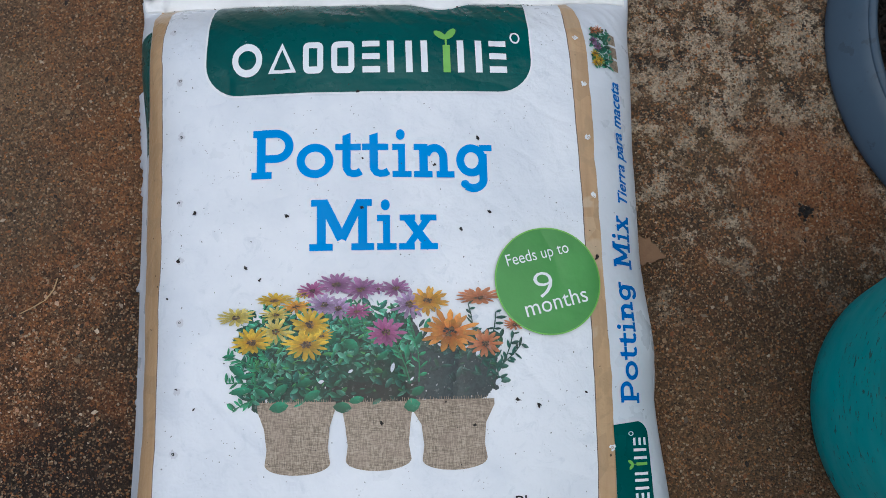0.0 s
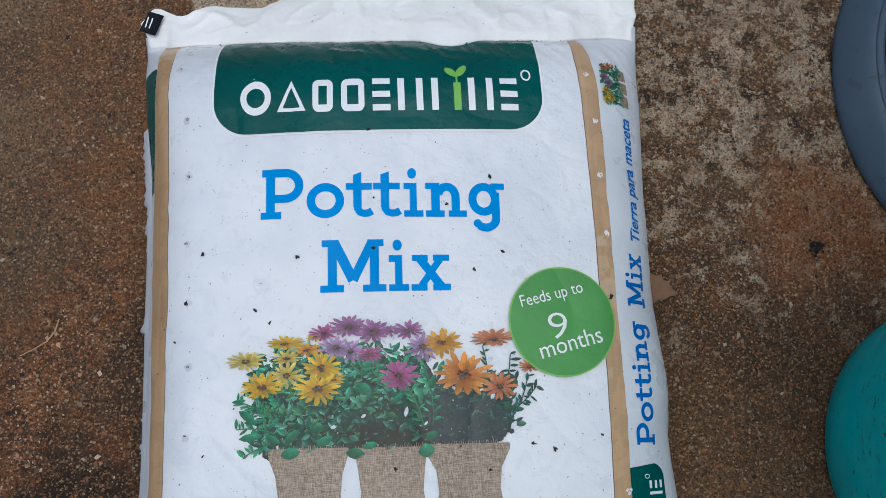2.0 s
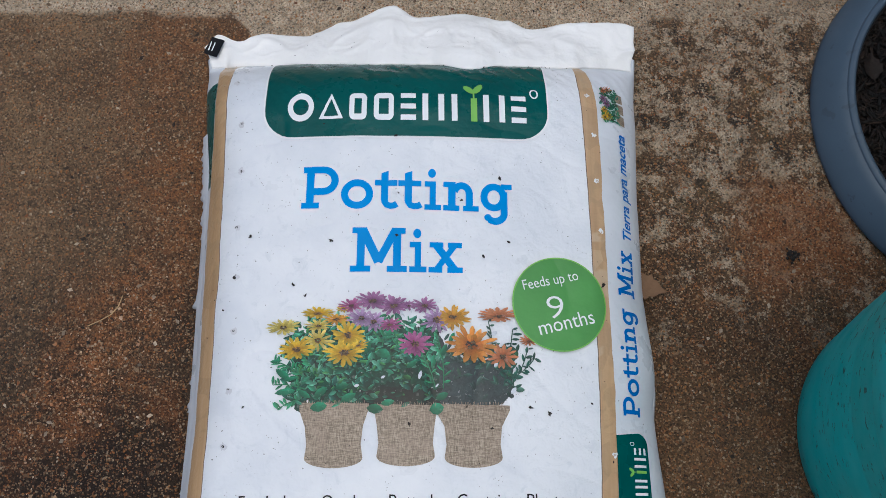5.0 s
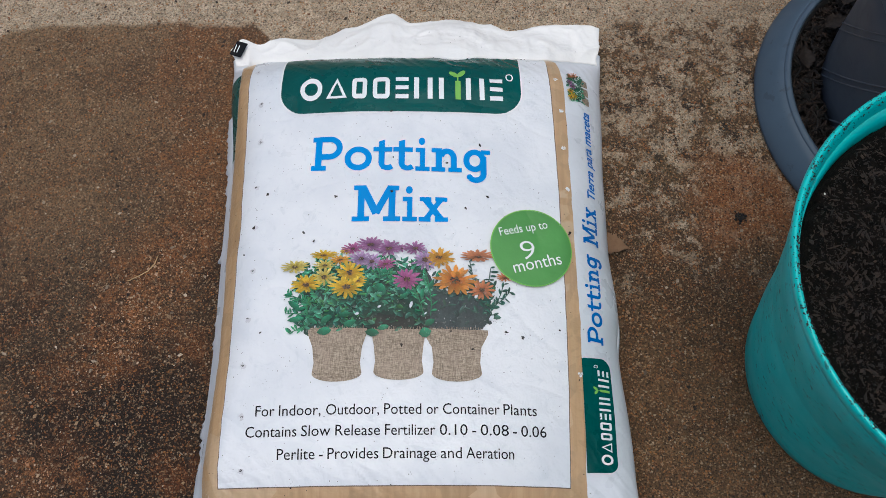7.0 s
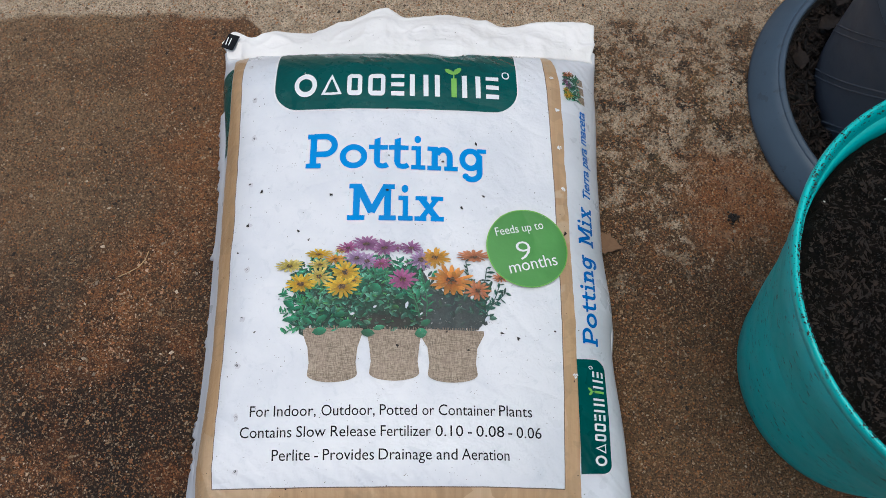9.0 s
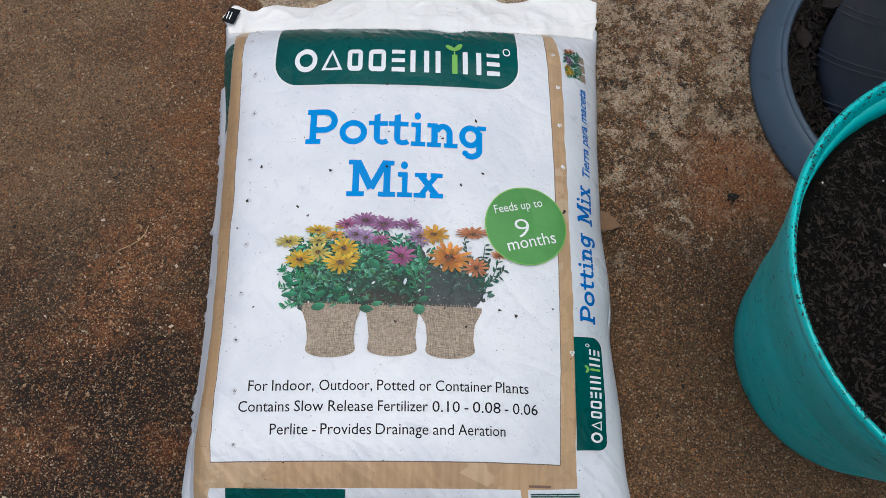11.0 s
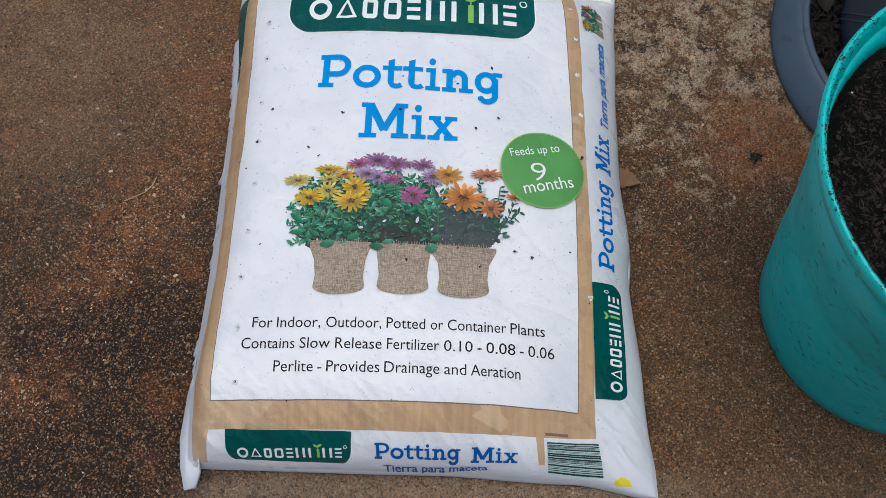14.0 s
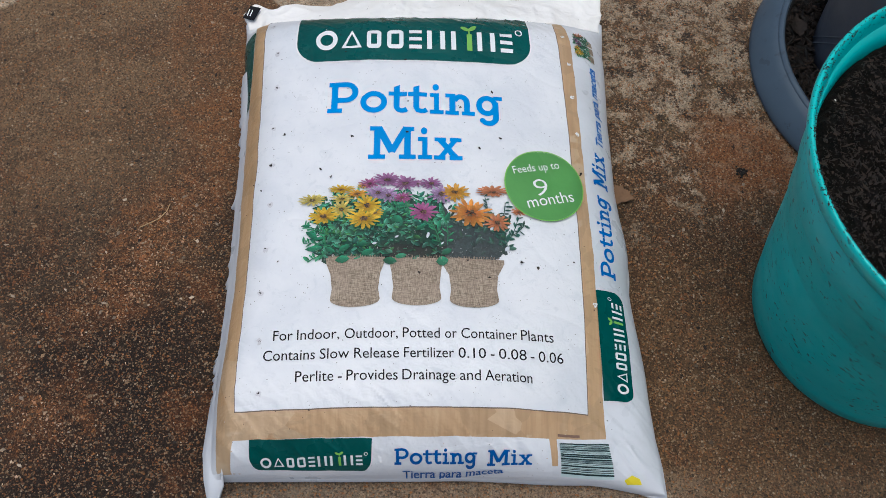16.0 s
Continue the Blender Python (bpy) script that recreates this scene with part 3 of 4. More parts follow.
part("corner_panel", lay([poly([(.126, -.0225), (.171, -.0205), (.2, -.02), (.222, -.055), (.2, -.0555), (.1285, -.0485)])], 2, .003), WHITE, bag)


def mark(name, x0, x1, y0, y1, parent, level, turn=0):
    """The maker's mark as plain blocks: a row of light shapes and a two-leaved green sprout."""
    widths = (1.15, 1.05, .85, .95, .75, 1.0, .7, .35, 1.0, .75)
    total = sum(widths) + .16 * 9
    x, blocks, sprout = 0.0, [], []
    for q, w in enumerate(widths):
        if q == 7:
            sprout = [rect(x + .04, 0, x + .30, .84), rect(x + .13, .84, x + .20, 1.12), move([poly(arc(0, 0, .26, .12, 0, 360, 16))], x - .03, 1.20, 1, 1, -30)[0], move([poly(arc(0, 0, .26, .13, 0, 360, 16))], x + .34, 1.24, 1, 1, 42)[0]]
        elif q == 0:
            blocks.append([stroke(arc(x + w / 2, .5, w / 2 - .14, .41, 0, 345, 26), .22, True)])
        elif q == 1:
            blocks.append([stroke([(x + .12, .1), (x + w / 2, .88), (x + w - .12, .1)], .22, True)])
        elif q in (4, 9):
            blocks.append([rect(x + .06, h, x + w - .06, h + .19) for h in (0, .40, .81)])
        elif q in (5, 8):
            blocks.append([rect(x + .05, 0, x + .29, 1), rect(x + w - .29, 0, x + w - .05, 1)])
        elif q == 6:
            blocks.append([rect(x + .10, 0, x + .34, 1)])
        else:
            blocks.append([stroke(rounded(x + .17, .10, x + w - .17, .90, .10), .21, True)])
        x += w + .16
    ring = [stroke(arc(total + .3, 1.12, .16, .16, 0, 345, 16), .06, True)]
    if turn:
        sx, sy = (y1 - y0) / total, (x1 - x0)
        place = lambda s: move(s, x1, y0, sx, sy, 90)
    else:
        sx, sy = (x1 - x0) / total, (y1 - y0)
        place = lambda s: move(s, x0, y0, sx, sy)
    for blk in blocks:
        part("mark_shape", lay(place(blk), level), INKWHITE, parent)
    part("sprout", lay(place(sprout), level), SPROUT, parent, "green two-leaved sprout")
    part("mark_ring", lay(place(ring), level), INKWHITE, parent)


logo = part("logo_panel", lay([poly(rounded(-.1197, .3655, .1257, .468, .026, "ab"))], 5.5, .003), GREEN, bag, "dark green glossy panel with rounded corners")
part("logo_edge", lay([poly(rounded(-.1212, .3640, .1272, .4675, .0265, "ab"))], 4.2, .003), INKWHITE, bag)
mark("maker_mark", -.1005, .108, .3803, .4070, logo, 7)

words_part("word_potting", "Potting", -.0850, .0915, .3006, .0370, BLUE, bag, 5, turn=-.9, slab=True, label="large bright blue slab letters")
words_part("word_mix", "Mix", -.0434, .0490, .2457, .0378, BLUE, bag, 5, turn=-.9, slab=True, label="large bright blue slab letters")
def text_line(words, spans, total, x0, x1, y):
    """A line of small text, word by word; spans are each word's start and end out of the total."""
    for word, a, b in zip(words.split(), spans[::2], spans[1::2]):
        words_part("text_word", word, x0 + (x1 - x0) * a / total, x0 + (x1 - x0) * b / total, y, .0100, BLACK, bag, 5)


text_line("For Indoor, Outdoor, Potted or Container Plants", (0, 98, 120, 332, 359, 625, 650, 836, 862, 922, 944, 1230, 1250, 1422), 1422, -.1249, .1270, .0604)
text_line("Contains Slow Release Fertilizer 0.10 - 0.08 - 0.06", (0, 261, 285, 432, 457, 680, 705, 955, 978, 1117, 1140, 1160, 1183, 1326, 1347, 1367, 1390, 1522), 1522, -.1330, .1353, .0420)
text_line("Perlite - Provides Drainage and Aeration", (0, 193, 215, 235, 258, 515, 538, 805, 828, 935, 957, 1203), 1203, -.1035, .1050, .0219)

# round badge
BX, BY, BR = .1285, .2200, .0388
badge = part("badge", lay([disc(BX, BY, BR, n=64)], 11), LIME, bag, "round leaf-green badge")
part("badge_rim", lay([stroke(arc(BX, BY, BR + .0004, BR + .0004, 0, 357, 60), .0010, True)], 12), SPROUT, badge)
words_part("badge_text", "Feeds up to", .0990, .1470, .2305, .0090, INKWHITE, badge, 12, turn=13, bold=.0)
words_part("badge_number", "9", .1183, .1325, .2068, .0202, INKWHITE, badge, 12, turn=5, bold=-.012)
words_part("badge_text", "months", .1115, .1595, .1935, .0125, INKWHITE, badge, 12, turn=14, bold=.0)


# flowers in three sackcloth pots
def pot_outline(x0, x1, y0, y1, flare):
    low = arc((x0 + x1) / 2, y0 + .006, (x1 - x0) / 2 - .001, .0075, 180, 360, 16)
    return low + [(x1 - .0025, y0 + .016), (x1 - .001, y0 + .030), (x1 + flare, y1 - .004), (x1 + flare, y1), (x0 - flare, y1 + .001), (x0 - flare, y1 - .005), (x0 + .001, y0 + .030), (x0 + .0025, y0 + .016)]


rnd = random.Random(5)
POTS = ((-.0765, -.0295, .0912, .1385, .0035), (-.0208, .0262, .0922, .1370, .0008), (.0318, .0790, .0908, .1370, .0055))
for x0, x1, y0, y1, fl in POTS:
    part("sackcloth_pot", lay([poly(pot_outline(x0, x1, y0, y1, fl))], 6), BURLAP, bag, "printed burlap-wrapped pot")
    fr = [stroke([(x, y1 - .001), (x + rnd.uniform(-.0006, .0006), y1 + rnd.uniform(.0008, .003))], .0004) for x in [x0 + (x1 - x0) * k / 30 for k in range(31)]]
    part("frayed_hem", lay(fr, 8), BURLAP, bag)


def ink_picture():
    """Coloured print: the ink's colour lies in the mesh, broken up by a fine screen."""
    n = Nodes("picture_ink")
    at = n.add("ShaderNodeAttribute")
    at.attribute_name = "ink"
    c = n.mix(n.ramp(n.noise(420, 4, .7), .40, .66, 0, .45), at.outputs["Color"], n.mix(1.0, at.outputs["Color"], (.45, .48, .50), "MULTIPLY"))
    c = n.mix(n.ramp(n.noise(260, 3, .6), .60, .72, 0, .25), c, n.mix(.6, at.outputs["Color"], (.55, .58, .55)))
    return n.done(c, .36, Specular_IOR_Level=.3)


PICTURE = ink_picture()


def picture_part(name, shapes, level, parent, label=""):
    """Small shapes (points, triangles, colours by point) laid on the bag as one printed part."""
    vs, fs = lay([(p, t) for p, t, c in shapes], level, 1.0)
    ob = part(name, (vs, fs), PICTURE, parent, label)
    ca = ob.data.color_attributes.new("ink", "FLOAT_COLOR", "POINT")
    ca.data.foreach_set("color", [q for p, t, c in shapes for col in c for q in (*col, 1.0)])
    return ob


def shade(c, k):
    return tuple(min(.9, max(0.0, v * k)) for v in c)


def blend(a, b, k):
    return tuple(p + (q - p) * k for p, q in zip(a, b))


def leaf_shape(x, y, ln, wd, a, colour=(.02, .15, .08), edge=1.25):
    """A leaf with a paler half and a darker half on either side of its rib."""
    c, s = math.cos(a), math.sin(a)
    prof = ((0, 0), (.2, .34), (.5, .5), (.8, .34), (1, 0), (.8, -.34), (.5, -.5), (.2, -.34), (.5, .03))
    pts = [(x + u * ln * c - v * wd * s, y + u * ln * s + v * wd * c) for u, v in prof]
    cols = [shade(colour, k) for k in (.55, 1.0, edge, edge, 1.0, .7, .6, .55, .9)]
    return pts, [(8, k, (k + 1) % 8) for k in range(8)], cols


# leaves grow denser and darker towards the hems, greyer over the third pot
LEAF_TONES = ((.010, .085, .045), (.014, .13, .075), (.03, .20, .11), (.008, .055, .035), (.06, .27, .17), (.012, .10, .075), (.05, .22, .07), (.11, .34, .23), (.03, .17, .12))


def leaf_tone(x, y):
    c = rnd.choice(LEAF_TONES)
    dim = .45 + .75 * min(1.0, max(0.0, (y - .145) / .045))
    if x < -.035:
        dim = max(dim, .8)
    c = shade(c, dim * rnd.uniform(.8, 1.5))
    if x > .03:
        c = blend(c, (.042, .064, .066), .72 if x < .075 else .45)
    return c


def foliage_top(x):
    top = .206 + .006 * math.sin((x + .1) * 18) - 1.1 * max(0, abs(x + .004) - .074)
    return min(top, .206 - .024 * min(1.0, max(0.0, (x - .026) / .012)))


def foliage_low(x):
    return .1335 + .0012 * math.sin(x * 90 + 1) + .75 * max(0, abs(x) - .078)


def under_tone(x, y):
    f = noise.noise((x * 90, y * 90, 3.0))
    g = noise.noise((x * 260, y * 260, 5.0))
    c = blend((.006, .020, .016), (.012, .075, .048), min(1.0, max(0.0, .45 + f * 1.1 + g * .6)))
    # grey over the third pot, with some film sheen put into its tone
    if x > .028:
        c = blend(c, (.042, .056, .062), .85 + .1 * g)
    if -.03 < x < .03 and y < .150:
        c = blend(c, (.010, .011, .011), .8)
    return c


# the mass of foliage in shade behind the leaves: a fine mosaic with an uneven rim
mosaic = []
STEP = .0024
for i in range(80):
    for j in range(36):
        x, y = -.096 + (i + rnd.uniform(-.4, .4)) * STEP, .128 + (j + rnd.uniform(-.4, .4)) * STEP
        rough_rim = .006 * noise.noise((x * 130, y * 130, 7.0))
        if abs(x) < .087 and foliage_low(x) + .003 + rough_rim < y < foliage_top(x) - .008 + rough_rim and y < .200:
            k = STEP * .85
            pts = [(x + k * math.cos(a) * rnd.uniform(.8, 1.5), y + k * math.sin(a) * rnd.uniform(.8, 1.5)) for a in (.3, 1.4, 2.4, 3.5, 4.6, 5.6)]
            c = under_tone(x, y)
            mosaic.append((pts, [(0, 1, 2), (0, 2, 3), (0, 3, 4), (0, 4, 5)], [shade(c, rnd.uniform(.75, 1.25)) for _ in pts]))
picture_part("dark_foliage", mosaic, 4, bag, "printed dark foliage")["kind"] = "stuff"
for lo, hi, count, lev in ((.152, .214, 640, 5), (.139, .196, 500, 7)):
    shapes = []
    while len(shapes) < count:
        x, y = rnd.uniform(-.092, .092), rnd.uniform(lo, hi)
        if not foliage_low(x) < y < foliage_top(x):
            continue
        if x > -.02 and y < .168 and rnd.random() < .72 or x > .03 and rnd.random() < .35:
            continue
        ln = rnd.uniform(.0035, .0095)
        shapes.append(leaf_shape(x, y, ln, ln * rnd.uniform(.22, .52), rnd.uniform(-.5, 3.7), leaf_tone(x, y), rnd.uniform(1.1, 2.3)))
    picture_part("leaf_print", shapes, lev, bag, "printed green leaves")["kind"] = "stuff"
# stems with paired leaves that stick out of the mass
sprig = []
for rx, ry, ang, ln in ((.080, .152, 1.25, .034), (.084, .150, .85, .036), (.076, .160, 1.0, .040), (.086, .158, .45, .026), (.070, .168, 1.35, .036), (.088, .148, 1.5, .024), (.032, .150, 1.45, .046), (.026, .150, 1.75, .042), (-.076, .150, 2.75, .026), (-.078, .160, 2.4, .026), (-.070, .166, 2.2, .030), (-.080, .142, 3.3, .018), (-.005, .180, 1.5, .026), (-.016, .184, 1.4, .024)):
    fresh = (.03, .24, .11) if rx < .06 else (.022, .10, .075)
    path = [(rx + ln * t * math.cos(ang + .25 * t), ry + ln * t * math.sin(ang + .25 * t)) for t in (0, .25, .5, .75, 1)]
    pts, tris = stroke(path, .0008)
    sprig.append((pts, tris, [shade(fresh, .8)] * len(pts)))
    for k in range(1, 11):
        t = k / 10
        px, py = rx + ln * t * math.cos(ang + .25 * t), ry + ln * t * math.sin(ang + .25 * t)
        sprig.append(leaf_shape(px, py, rnd.uniform(.004, .0085), rnd.uniform(.0014, .0028), ang + rnd.choice((-1, 1)) * rnd.uniform(.5, 1.2), shade(fresh, rnd.uniform(.6, 1.4)), 1.5))
picture_part("sprig_print", sprig, 7.5, bag, "printed green sprigs")["kind"] = "stuff"
# large single leaves: along the hems and at the edges of the bunch
large = [leaf_shape(x, y, ln * .8, wd * .8, a, shade((.012, .17, .085), rnd.uniform(.7, 1.3)), 1.6) for x, y, ln, wd, a in (
    (-0.0720, 0.1350, 0.0173, 0.0099, 0.15), (-0.0280, 0.1350, 0.0165, 0.0099, -0.10), (0.0210, 0.1330, 0.0148, 0.0123, 0.20), (0.0260, 0.1410, 0.0140, 0.0074, 0.50), (-0.1000, 0.1470, 0.0206, 0.0070, 0.12), (-0.1000, 0.1660, 0.0173, 0.0074, -0.60), (-0.1050, 0.1720, 0.0123, 0.0037, 0.10), (-0.0940, 0.1570, 0.0165, 0.0041, 0.20), (-0.0480, 0.1400, 0.0165, 0.0082, 0.50), (-0.0690, 0.1430, 0.0165, 0.0082, 0.70), (-0.0320, 0.1770, 0.0148, 0.0091, 1.00), (-0.0200, 0.1800, 0.0140, 0.0099, -0.40), (-0.0530, 0.1500, 0.0148, 0.0066, 0.30), (-0.0170, 0.1380, 0.0140, 0.0066, 0.20), (-0.0820, 0.1490, 0.0148, 0.0058, -0.50), (0.0030, 0.1660, 0.0140, 0.0058, 0.60), (0.0310, 0.1750, 0.0140, 0.0058, 1.20), (0.0240, 0.1640, 0.0165, 0.0049, 1.50), (0.0370, 0.1860, 0.0123, 0.0049, 1.10), (-0.0160, 0.1920, 0.0123, 0.0058, 0.40))]
picture_part("large_leaf_print", large, 8.2, bag, "printed broad green leaves")["kind"] = "stuff"
gaps = [leaf_shape(x, y, ln, wd, a, (.62, .66, .72), 1.0) for x, y, ln, wd, a in (
    (-0.0910, 0.1940, 0.0058, 0.0049, 0.60), (-0.0380, 0.1520, 0.0045, 0.0025, 0.20), (-0.0170, 0.1580, 0.0041, 0.0021, 0.50), (0.0130, 0.1570, 0.0074, 0.0029, 1.30), (0.0260, 0.1510, 0.0037, 0.0016, 0.80), (0.0730, 0.1670, 0.0049, 0.0029, 1.00), (0.0860, 0.1460, 0.0066, 0.0037, 0.90), (-0.0030, 0.2100, 0.0074, 0.0016, 1.90), (0.0020, 0.2070, 0.0082, 0.0016, 2.20), (-0.0110, 0.2110, 0.0058, 0.0012, 1.70), (-0.0360, 0.2170, 0.0033, 0.0029, 0.30), (0.0710, 0.1930, 0.0058, 0.0037, 0.50), (0.0070, 0.2100, 0.0066, 0.0016, 1.50))]
picture_part("paper_gap", [(p, t, [(.62, .66, .72)] * len(p)) for p, t, c in gaps], 8.6, bag)["kind"] = "stuff"


def flower(x, y, r, tones, tilt=.75, count=15, heart=.20):
    """A daisy seen aslant: two rings of petals, deep at the base and pale at the tip, and a dark heart."""
    deep, mid, pale = tones
    shapes = []
    for ring, (reach, kind) in enumerate(((1.0, count), (.66, count - 4))):
        for k in range(kind):
            a = 2 * math.pi * (k + .5 * ring) / kind + rnd.uniform(-.13, .13)
            ln = r * reach * rnd.uniform(.84, 1.10)
            wd = r * rnd.uniform(.19, .27)
            ca, sa = math.cos(a), math.sin(a)
            lit = rnd.uniform(.66, 1.14) * (.92 + .14 * sa) * (.82 if ring else 1.0)
            pts, cols = [], []
            for u, v in ((.08, -.14), (.5, -.38), (.80, -.44), (.99, -.10), (.97, .12), (.78, .46), (.5, .40), (.08, .14)):
                px, py = u * ln * ca - v * wd * sa, u * ln * sa + v * wd * ca
                pts.append((x + px, y + py * tilt + .10 * r * (1 - tilt) * u))
                cols.append(shade(blend(deep, mid, u * 2) if u < .5 else blend(mid, pale, u * 2 - 1), lit * (.86 if v < 0 else 1.06)))
            shapes.append((pts, [(0, 1, 6), (0, 6, 7), (1, 2, 5), (1, 5, 6), (2, 3, 4), (2, 4, 5)], cols))
    lev = 9 + min(2.0, r * 90)
    ob = picture_part("flower_print", shapes, lev, bag, "printed daisy flower")
    eye = []
    for k in range(22):
        a, d = rnd.uniform(0, 6.28), r * heart * math.sqrt(rnd.random())
        px, py = x + d * math.cos(a), y + d * math.sin(a) * tilt
        q = r * heart * .34
        c = rnd.choice(((.055, .030, .018), (.11, .065, .03), (.030, .022, .022), (.16, .10, .05)))
        eye.append(([(px - q, py), (px, py - q * tilt), (px + q, py), (px, py + q * tilt)], [(0, 1, 2), (0, 2, 3)], [c] * 4))
    picture_part("flower_centre", eye, lev + .6, ob)


PALE = ((.50, .33, .03), (.66, .52, .09), (.72, .62, .22))
GOLD = ((.46, .15, .008), (.70, .40, .015), (.74, .54, .05))
AMBER = ((.52, .15, .012), (.68, .30, .03), (.74, .42, .06))
MAUVE = ((.12, .030, .11), (.29, .10, .27), (.44, .21, .40))
PINK = ((.26, .045, .16), (.38, .085, .25), (.46, .15, .33))
LILAC = ((.18, .07, .24), (.38, .23, .44), (.52, .38, .56))
ORANGE = ((.40, .075, .02), (.68, .22, .035), (.74, .34, .07))
RUST = ((.36, .085, .03), (.56, .18, .07), (.66, .28, .14))
for tones, spots in (
        (PALE, ((-0.0950, 0.2010, 0.0140, 0.50), (-0.0670, 0.2020, 0.0115, 0.50), (-0.0670, 0.1900, 0.0128, 0.78),)),
        (GOLD, ((-0.0680, 0.2120, 0.0144, 0.36), (-0.0470, 0.2160, 0.0074, 0.50), (-0.0430, 0.1940, 0.0144, 0.88), (-0.0350, 0.1860, 0.0091, 0.60), (-0.0840, 0.1830, 0.0160, 0.62), (-0.0460, 0.1800, 0.0177, 0.64),)),
        (AMBER, ((-0.0530, 0.2070, 0.0123, 0.40), (0.0400, 0.2080, 0.0148, 0.72),)),
        (MAUVE, ((-0.0240, 0.2220, 0.0148, 0.58), (-0.0070, 0.2180, 0.0152, 0.58), (0.0050, 0.2180, 0.0082, 0.50), (0.0180, 0.2180, 0.0119, 0.62),)),
        (PINK, ((-0.0410, 0.2180, 0.0111, 0.58), (-0.0100, 0.2020, 0.0107, 0.60), (0.0100, 0.1870, 0.0140, 0.86),)),
        (LILAC, ((-0.0330, 0.2080, 0.0132, 0.62), (-0.0230, 0.2050, 0.0115, 0.75), (0.0270, 0.2060, 0.0136, 0.78),)),
        (ORANGE, ((0.0550, 0.1860, 0.0210, 0.76),)),
        (RUST, ((0.0770, 0.2100, 0.0181, 0.36), (0.0800, 0.1770, 0.0128, 0.92), (0.1020, 0.1900, 0.0099, 0.50),)),
        ):
    for fx, fy, fr_, ft in spots:
        flower(fx, fy - .0016, fr_, tones, ft, 13 if fr_ < .014 else 16)

# end panel print
end_logo = part("end_logo", lay([poly([(-.1440, -.0215), (-.0370, -.0230)] + arc(-.0465, -.0352, .0085, .0078, 0, -90, 8) + arc(-.1375, -.0335, .0080, .0075, -90, -180, 8))], 4, .003), GREEN, bag, "dark green glossy panel")
mark("maker_mark", -.1365, -.0455, -.0400, -.0342, end_logo, 5)
words_part("word_potting", "Potting", -.0180, .0550, -.0405, .0098, NAVY, bag, 9, slab=True, label="deep blue slab letters")
words_part("word_mix", "Mix", .0640, .1040, -.0420, .0100, NAVY, bag, 9, slab=True, label="deep blue slab letters")
words_part("text_line", "Tierra para maceta", -.0110, .0790, -.0462, .0024, NAVY, bag, 13)
part("bar_field", lay([poly([(.1285, -.0255), (.1745, -.0240), (.1800, -.0525), (.1315, -.0490)])], 3, .003), PALECYAN, bag)
rb = random.Random(9)
bars, yy = [], 0.0
while yy < .95:
    w = rb.choice((.012, .02, .03, .045))
    def bar_point(u, v):
        return (.1285 + u * .046 + v * (.003 + u * .0025), -.0258 + u * .0012 - v * (.0228 + u * .0045))
    bars.append(([bar_point(0, yy), bar_point(1, yy), bar_point(1, yy + w), bar_point(0, yy + w)], [(0, 1, 2), (0, 2, 3)]))
    yy += w + rb.choice((.014, .02, .032))
part("bar_stripes", lay(bars, 7, .002), BARCODE, bag, "dark stripes of a bar code")
part("code_bar", lay([rect(.127, -.0205, .1475, -.0183)], 4), printed("code_brown", (.20, .12, .09)), bag)
part("yellow_patch", lay([poly([(.189, -.0535), (.196, -.0495), (.203, -.0525), (.205, -.0570), (.192, -.0565)])], 5, .002), YELLOW, bag, "small bright yellow patch")

# side print
side_logo = part("side_logo", lay([poly([(.1715, .1155)] + arc(.1910, .1080, .0100, .0100, 80, 5, 8) + arc(.1935, .0225, .0095, .0085, -5, -80, 8) + [(.1725, .0130)])], 4, .003), GREEN, bag, "dark green side panel")
mark("maker_mark", .1868, .1983, .0205, .1065, side_logo, 5, 90)
words_part("word_potting", "Potting", .1955, .0900, .1310, .0165, SIDEBLUE, bag, 4, turn=90, slab=True, label="blue slab letters along the side")
words_part("word_mix", "Mix", .1985, .0410, .2320, .0170, SIDEBLUE, bag, 4, turn=90, slab=True, label="blue slab letters along the side")
words_part("text_line", "Tierra para maceta", .1985, .0990, .2830, .0090, SIDEBLUE, bag, 4, turn=90, shear=.2)
mini = [leaf_shape(rnd.uniform(.177, .194), rnd.uniform(.392, .427), rnd.uniform(.003, .006), .002, rnd.uniform(0, 6.28), leaf_tone(-.02, rnd.uniform(.15, .19))) for _ in range(190)]
picture_part("leaf_print", mini, 4, bag, "printed green leaves")["kind"] = "stuff"
for k in range(3):
    part("sackcloth_pot", lay([rect(.1915, .3920 + .0120 * k, .2000, .4020 + .0120 * k)], 3), BURLAP, bag)
for fx, fy, m in ((.180, .424, RUST), (.185, .427, RUST), (.179, .414, MAUVE), (.182, .409, MAUVE), (.179, .402, GOLD), (.183, .397, GOLD), (.179, .394, GOLD)):
    flower(fx, fy, .0042, m, 1.0, 9)

# left side of the bag: green panel with blue slivers under it
part("left_panel", lay([strip(lambda y: xl(y) + .001, lambda y: wood_l(y) - .0004, .336 , .437, 40)], 2, .003), GREEN, bag, "dark green panel on the side")
for y0, y1 in ((.285, .312), (.245, .268), (.20, .225), (.10, .12)):
    part("blue_sliver", lay([strip(lambda y: xl(y) + .0012, lambda y: xl(y) + .0028, y0, y1, 8)], 2), NAVY, bag)

